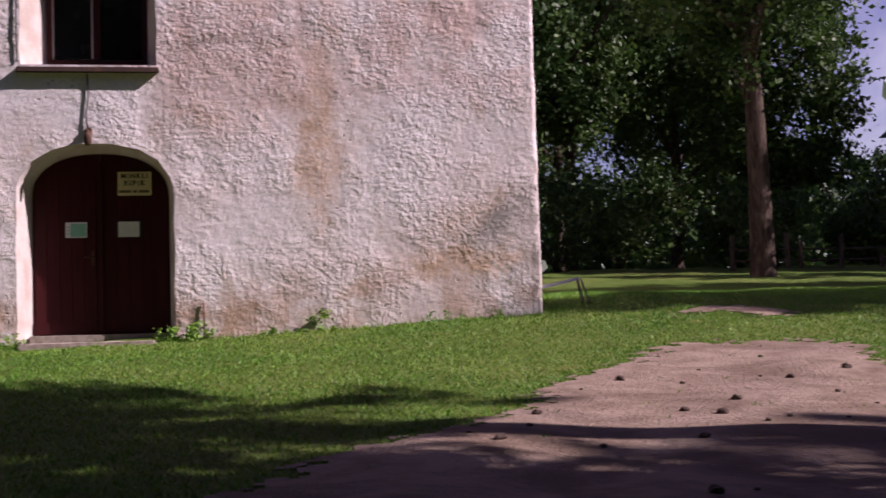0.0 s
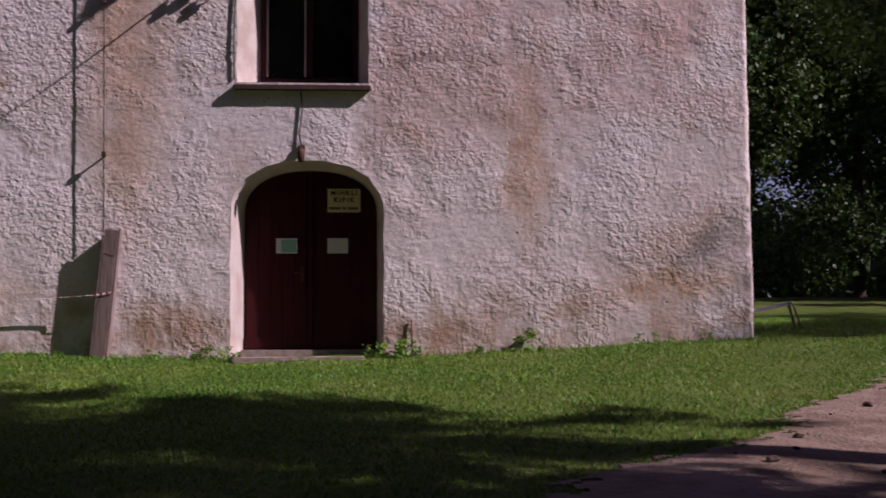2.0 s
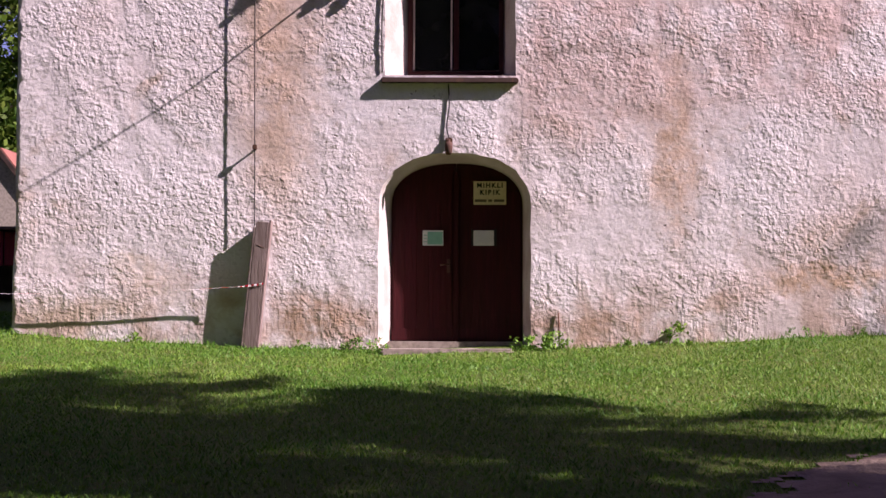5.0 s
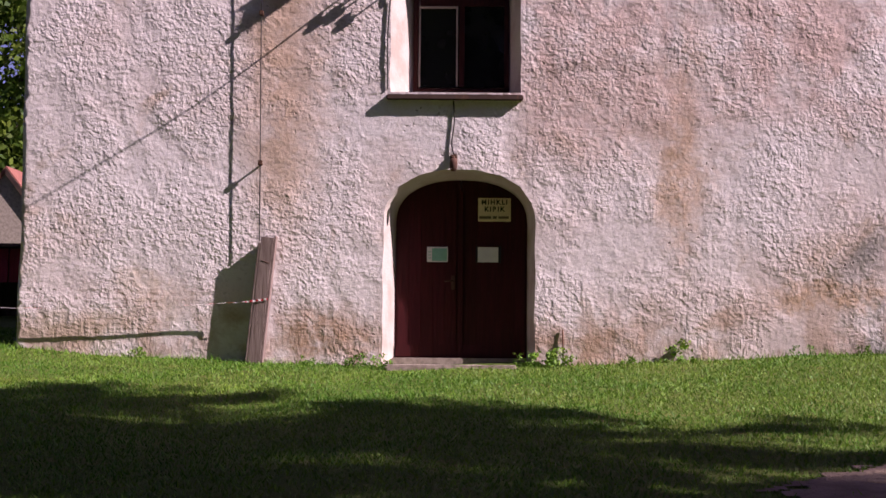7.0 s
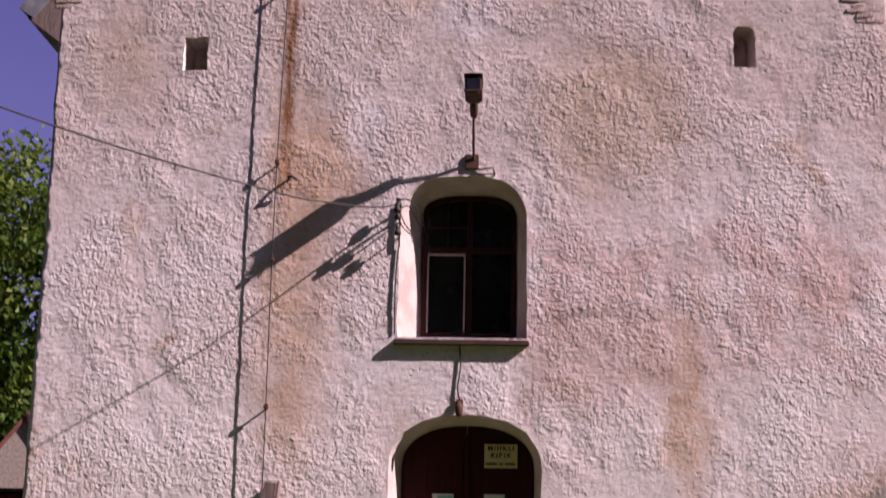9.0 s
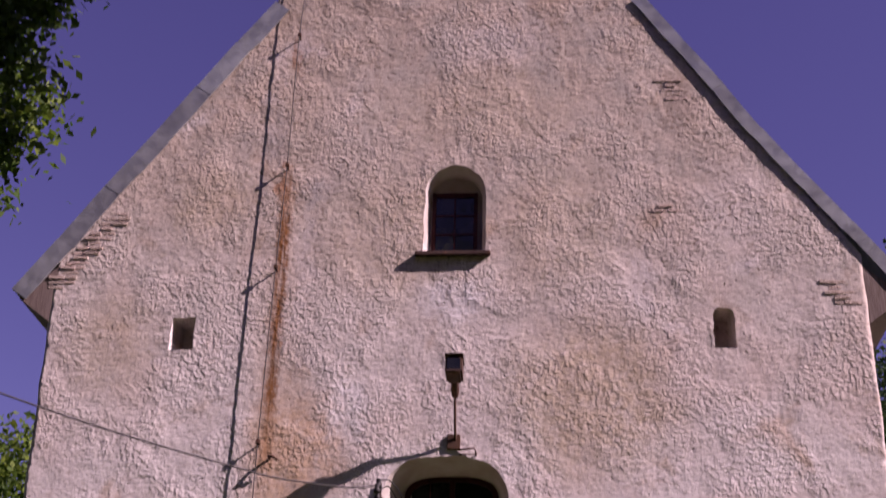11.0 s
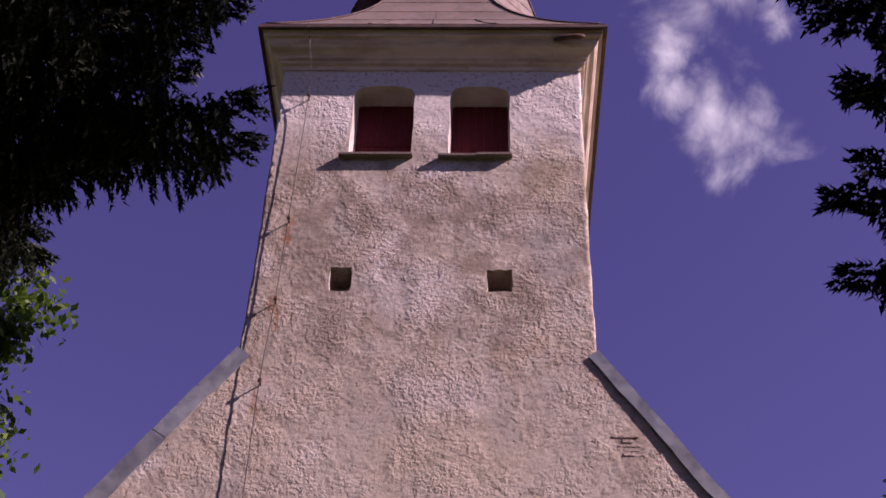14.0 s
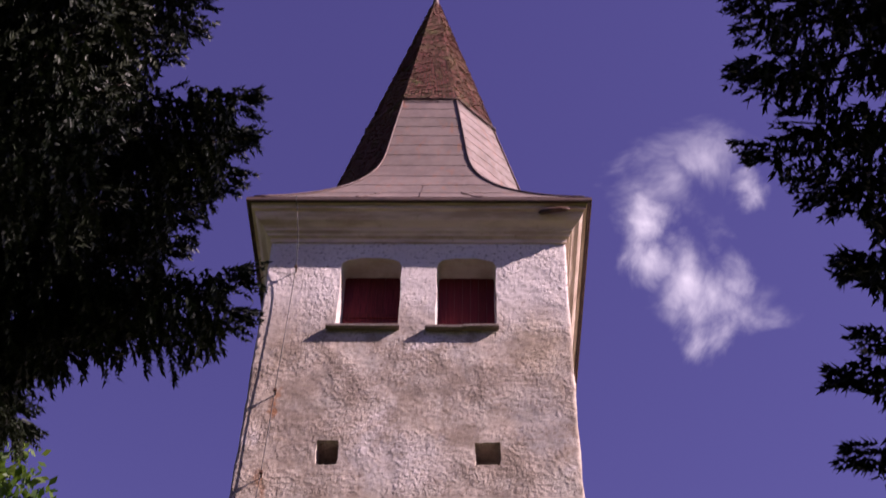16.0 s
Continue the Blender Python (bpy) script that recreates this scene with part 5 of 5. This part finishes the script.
def broadleaf(name, at, height, radius, trunk_r, seed, leaf_mat, clear=0.3, clumps=260, per=70, size=0.11, label="", lean=0.0):
    rng = np.random.default_rng(seed)
    x, y = at
    g = float(ground_z(x, y))
    tree = empty(name, (x, y, g), label=label, category="tree")
    pr = random.Random(seed)
    bm = bmesh.new()
    spine = [(0, 0, -0.4), (0, 0, 0.0), (0.05 + lean * 0.2, 0, height * 0.2), (lean * 0.5, 0.1, height * 0.45), (lean, 0.2, height * 0.85)]
    tube(smooth_line(spine, 14), [trunk_r * (1.35 if i < 2 else 1.0 - 0.9 * i / 14) for i in range(15)], 10, bm)
    tips = []
    for k in range(16):
        z0 = height * pr.uniform(clear, 0.75)
        a = pr.uniform(0, 6.283)
        r = radius * pr.uniform(0.55, 0.9) * (1.1 - 0.5 * z0 / height)
        base = Vector((lean * z0 / height, 0, z0))
        end = base + Vector((math.cos(a) * r, math.sin(a) * r, r * pr.uniform(0.25, 0.9)))
        midp = base.lerp(end, 0.5) + Vector((0, 0, 0.1 * r))
        tube(smooth_line([base, midp, end], 6), [trunk_r * 0.35 * (1 - 0.85 * i / 6) for i in range(7)], 6, bm)
        tips += [midp, end]
    part("trunk", bm, BARK, tree)
    z_mid, hz = height * (1 + clear) / 2, height * (1 - clear) / 2
    cs = []
    while len(cs) < clumps:
        d = rng.normal(size=3)
        d /= np.linalg.norm(d)
        r = rng.uniform(0.35, 1.0) ** 0.5
        lump = 0.78 + 0.35 * noise.noise(Vector(d) * 2.3 + Vector((seed, 0, 0)))
        cs.append(np.array([lean * 0.6, 0, z_mid]) + d * r * lump * np.array([radius, radius, hz]))
    cs = np.array(cs)
    v, f = leaf_cloud(cs, rng.uniform(0.25, 0.6, len(cs)) * radius / 5, per, size, rng)
    part("crown", np_mesh("crown", v, f, leaf_mat), None, tree)
    return tree


def spruce(at, height, radius, seed, clear, label, twig=0.55, low=1.0, dense=1.0, boughs=()):
    """Straight trunk, whorls of sagging limbs, curtains of hanging twigs set with needles."""
    rng = np.random.default_rng(seed)
    x, y = at
    g = float(ground_z(x, y))
    tree = empty("spruce_tree", (x, y, g), label=label, category="tree")
    part("trunk", tube([(0, 0, -0.4), (0, 0, height * 0.3), (0, 0, height * 0.7), (0, 0, height)], [0.30, 0.24, 0.13, 0.02], 10), BARK, tree)
    limbs = bmesh.new()
    pts, ways = [], []

    def limb(z0, a, r, fill):
        out = Vector((math.cos(a), math.sin(a), 0))
        line = smooth_line([Vector((0, 0, z0)), out * r * 0.45 + Vector((0, 0, z0 - 0.10 * r)), out * r * 0.8 + Vector((0, 0, z0 - 0.16 * r)), out * r + Vector((0, 0, z0 - 0.10 * r))], 10)
        tube(line, [0.035 * (1 - 0.085 * i) * (0.4 + r / radius) for i in range(11)], 4, limbs)
        side = Vector((-out.y, out.x, 0))
        n_t = int(r * fill)
        for q in range(n_t):
            s = 0.18 + 0.82 * (q + rng.uniform()) / n_t
            i = min(int(s * 10), 9)
            base = line[i].lerp(line[i + 1], s * 10 - i)
            ln = twig * rng.uniform(0.35, 1.0) * (1.15 - 0.6 * s)
            reach = rng.uniform(-1, 1) * 0.5 * (1.05 - s * 0.75)
            t0 = base + side * reach * 0.9
            down = (Vector((0, 0, -1)) + side * reach * 0.5 + out * rng.uniform(0.0, 0.5)).normalized()
            if rng.uniform() < 0.28 or s > 0.9:
                down = (out + side * rng.uniform(-0.7, 0.7) + Vector((0, 0, rng.uniform(-0.4, 0.3)))).normalized()
                ln *= 0.6
            k_n = max(3, int(ln / 0.042))
            for j in range(k_n):
                pts.append(t0 + down * ln * j / k_n)
                ways.append(down)

    z = clear
    while z < height - 0.4:
        r_here = radius * (1 - (z - clear * 0.4) / (height - clear * 0.4)) ** 0.75 + 0.15
        for k in range(int(rng.integers(9, 13)) if z < 15 else int(rng.integers(5, 8))):
            r = r_here * rng.uniform(0.55, 1.12) * min(1.0, low + 0.14 * (z - clear))
            limb(z + rng.uniform(-0.2, 0.2), rng.uniform(0, 2 * math.pi), r, dense * (38 if z < 15 else 22))
        z += 0.36 + 0.2 * rng.uniform()
    for bx, by, bz in boughs:
        r = math.hypot(bx - x, by - y)
        for turn in (-0.05, 0.06):
            limb(bz - g + 0.1 * r + turn, math.atan2(by - y, bx - x) + turn * 1.6, r - 0.24 - abs(turn), 46 * dense)
    part("limb_frame", limbs, BARK, tree)
    p, w = np.array([tuple(v) for v in pts]), np.array([tuple(v) for v in ways])
    p, w = np.repeat(p, 3, 0), np.repeat(w, 3, 0)
    n = len(p)
    d = rng.normal(size=(n, 3))
    d -= (d * w).sum(1)[:, None] * w
    d /= np.linalg.norm(d, axis=1)[:, None]
    tip = p + w * 0.06 + d * rng.uniform(0.035, 0.065, n)[:, None]
    o = np.cross(w, d) * 0.019
    v = np.stack([p - o, p + o, tip], 1).reshape(-1, 3)
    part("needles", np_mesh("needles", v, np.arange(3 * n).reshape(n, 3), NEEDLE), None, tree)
    return tree


spruce((7.1, -13.4), 25, 4.3, 31, 7.6, "tall dark spruce with drooping branches on the lawn", twig=0.45, low=0.7, dense=0.95,
       boughs=[(3.07, -12.18, 10.95), (3.0, -12.2, 10.3), (2.86, -12.24, 9.1), (3.24, -12.14, 8.65), (3.4, -12.12, 7.75), (3.4, -12.12, 7.05), (3.09, -12.18, 6.0), (3.53, -12.1, 5.95)])
spruce((-5.0, -10.8), 25, 3.9, 32, 10.1, "tall dark spruce with long drooping branches", twig=0.85, dense=1.25,
       boughs=[(-0.85, -9.93, 9.40), (-1.12, -9.92, 12.2), (-1.14, -9.92, 11.5), (-1.98, -9.84, 14.4), (-1.67, -9.85, 11.3), (-1.75, -9.85, 9.3), (-1.55, -9.9, 10.4), (-2.3, -9.86, 8.9), (-2.9, -9.96, 8.4)])
broadleaf("maple_tree", (-15.3, 7.0), 26, 5.8, 0.45, 41, LEAF_SUN, 0.42, 170, 320, 0.14, "sunlit green maple beside the church")
broadleaf("lime_tree", (14.2, 12.0), 19, 5.5, 0.42, 42, LEAF_DARK, 0.17, 420, 170, 0.085, "tall lime with a bare trunk on the lawn", lean=-0.6)
spruce((12.5, -11.9), 24, 4.9, 33, 9.0, "tall dark spruce shading the lawn", twig=0.55, low=0.6, dense=1.0)
broadleaf("birch_tree", (14.5, -16.2), 13.0, 3.0, 0.25, 44, LEAF_DARK, 0.35, 300, 70, 0.12, "slender birch shading the lawn")
broadleaf("maple_tree", (-18.5, 30.5), 16.5, 6.2, 0.3, 46, LEAF_SUN, 0.08, 420, 70, 0.15, "sunlit green maple beside the house")
# stands out of view, added only to put the lime trunk in shade
broadleaf("birch_tree", (20.6, 10.1), 9.5, 1.7, 0.13, 47, LEAF_DARK, 0.1, 90, 90, 0.08, "unseen young tree added to shade the lime trunk")
broadleaf("ash_tree", (29.0, -5.6), 21.0, 3.2, 0.4, 45, LEAF_DARK, 0.3, 300, 60, 0.14, "tall ash beside the churchyard")


def wood_and_shade_trees():
    """Trees of the wood behind the churchyard, with unseen copies that cast shade and block sky."""
    base = [broadleaf("wood_tree", (12.5, 24), 17, 4.2, 0.3, 51, LEAF_DARK, 0.08, 320, 100, 0.105, "dense dark tree at the wood edge, also copied unseen to block sky"),
            broadleaf("wood_tree", (17.0, 27), 20, 4.6, 0.32, 52, LEAF_DARK, 0.12, 320, 100, 0.105, "dense dark tree at the wood edge, also copied unseen to block sky"),
            broadleaf("wood_tree", (19.3, 24), 12, 3.6, 0.28, 53, LEAF_DARK, 0.05, 320, 100, 0.105, "dense dark tree at the wood edge, also copied unseen to block sky")]
    rng = random.Random(60)
    for ob in base:
        tagged(ob, group="trees of the wood")
    places = [(9.5, 30), (14.5, 34), (20, 36), (8.3, 22.5), (37, 31), (-17, 36), (-24, 30), (-11, 40), (-30, 40), (34, 24), (12, 42), (-20, 12), (15, 46), (-27, 16), (22.5, 3.5), (24, 15), (30, 13), (28, 20),
              # this row is out of view round the camera, added to cut sky light
              (-13, -13), (-17, -5), (-18, -20), (-11, -27), (-4, -31), (4, -33), (11, -30), (18, -27), (-24, -12), (-9.8, -17.5), (10.0, -20.8), (-5.5, -26), (6, -26.5)]
    for k, (x, y) in enumerate(places):
        m = pose(x, y, float(ground_z(x, y)) - 0.1, 0, 0, rng.uniform(0, 360))
        copy_thing(base[k % 3], m)


wood_and_shade_trees()


def shrub(at, radius, seed, mat_, label):
    rng = np.random.default_rng(seed)
    x, y = at
    s = empty("shrub", (x, y, float(ground_z(x, y))), label=label, category="shrub")
    for k in range(7):
        a = k * 0.9
        part("stem", tube([(0, 0, -0.1), (0.3 * radius * math.cos(a), 0.3 * radius * math.sin(a), 0.5 * radius), (0.7 * radius * math.cos(a), 0.7 * radius * math.sin(a), radius)], [0.03, 0.02, 0.008], 5), BARK, s)
    d = rng.normal(size=(70, 3))
    d /= np.linalg.norm(d, axis=1)[:, None]
    c = d * (rng.uniform(0.3, 1, 70) ** 0.5)[:, None] * radius * np.array([1.1, 1.1, 0.8]) + np.array([0, 0, 0.8 * radius])
    v, f = leaf_cloud(c, np.full(70, 0.16 * radius), 60, 0.09, rng)
    v[:, 2] = np.maximum(v[:, 2], 0.02)
    part("foliage", np_mesh("foliage", v, f, mat_), None, s)


for k, (x, y, r) in enumerate([(16.8, 19.0, 1.5), (20.5, 19.6, 1.1), (24.5, 27, 2.6), (28, 30, 3.0), (11.2, 20.5, 1.9), (23, 21, 2.0), (13.8, 23, 2.2), (8.6, 18.4, 0.5)]):
    shrub((x, y), r, 70 + k, LEAF_DARK, "leafy undergrowth at the wood edge")


def far_wood():
    """A belt of distant trees that closes the place, raised behind the camera to block sky."""
    rng = np.random.default_rng(9)
    cs = []
    for a in np.arange(0, 2 * math.pi, 0.03):
        # unseen arc behind the camera: nearer, taller, thicker, to darken the shaded lawn
        r = (75 if math.sin(a) > -0.5 else 42) + rng.uniform(-6, 6)
        x, y = r * math.cos(a), r * math.sin(a)
        g = float(ground_z(x, y))
        h = rng.uniform(4, 8) if math.sin(a) > -0.5 else rng.uniform(22, 36)
        for k in range(14 if math.sin(a) > -0.5 else 30):
            cs.append((x + rng.normal() * 2.2, y + rng.normal() * 2.2, g + h * rng.uniform(0.02, 1.0) ** 1.2))
    cs = np.array(cs)
    v, f = leaf_cloud(cs, rng.uniform(1.2, 1.9, len(cs)), 20, 0.68, rng)
    tagged(new("far_wood", np_mesh("far_wood", v, f, LEAF_DARK)), "distant belt of dark woodland, raised out of view to block sky", "woodland", kind="stuff")


far_wood()


# ---- weeds and grass ----
def weeds():
    allv = []
    for k, (x, y, size) in enumerate([(1.18, -0.22, 0.26), (1.40, -0.2, 0.2), (0.97, -0.3, 0.22), (-1.25, -0.2, 0.2), (-1.45, -0.18, 0.16), (3.05, -0.12, 0.26), (2.3, -0.15, 0.14),
                                      (-2.1, -0.15, 0.14), (4.6, -0.15, 0.12), (-4.4, -0.15, 0.16), (5.5, -0.15, 0.12), (-0.97, -0.4, 0.16)]):
        rng = np.random.default_rng(100 + k)
        z = float(ground_z(x, y))
        c = rng.normal(size=(9, 3)) * np.array([0.5, 0.25, 0.3]) * size + np.array([x, y, z + 0.35 * size])
        v, f = leaf_cloud(c, np.full(9, 0.16 * size), 22, 0.12 * size, rng)
        v[:, 2] = np.maximum(v[:, 2], z + 0.005)
        v[:, 1] = np.minimum(v[:, 1], -0.02)
        allv.append(v)
    v = np.concatenate(allv)
    tagged(new("weeds", np_mesh("weeds", v, np.arange(len(v)).reshape(-1, 4), BLADE)), "green broad-leaved weeds along the wall foot", "weeds", kind="stuff")


weeds()


def grass():
    rng = np.random.default_rng(3)
    n = 300000
    x, y = rng.uniform(-9, 13, n), rng.uniform(-13.5, 6, n)
    tall = rng.uniform(size=n)
    bare = in_polygon(x, y, DIRT_EDGE) | in_polygon(x, y, DIRT_FAR)
    tuft = 0.5 * (np.sin(5.1 * x + 2.3 * y) * np.sin(4.7 * y - 1.9 * x) + np.sin(11 * x + 1) * np.sin(9 * y)) > 0.55
    keep = ~((y > -0.03) & (np.abs(x) < 6.25)) & (~bare | (tuft & (rng.uniform(size=n) < 0.3)))
    keep &= ~((np.abs(x + 0.08) < 0.84) & (y > -0.52) & (y < 0))
    x, y, tall = x[keep], y[keep], tall[keep]
    n = len(x)
    near_wall = np.exp(-np.abs(y + 0.1) / 0.15) * (np.abs(x) < 6.5)
    h = (0.022 + 0.034 * tall ** 2) * (1 + 1.3 * near_wall)
    a = rng.uniform(0, 2 * math.pi, n)
    z = ground_z(x, y) - 0.005
    w = 0.006 + 0.004 * rng.uniform(size=n)
    base = np.stack([x, y, z], 1)
    o = np.stack([np.cos(a) * w, np.sin(a) * w, np.zeros(n)], 1)
    lean_ = rng.normal(size=(n, 2)) * 0.6 * h[:, None]
    tip = base + np.stack([lean_[:, 0], np.minimum(lean_[:, 1], 0.02), h], 1)
    v = np.stack([base - o, base + o, tip], 1).reshape(-1, 3)
    tagged(new("grass", np_mesh("grass", v, np.arange(3 * n).reshape(n, 3), BLADE)), "short green grass blades of the sunny lawn", "grass", kind="stuff")


grass()
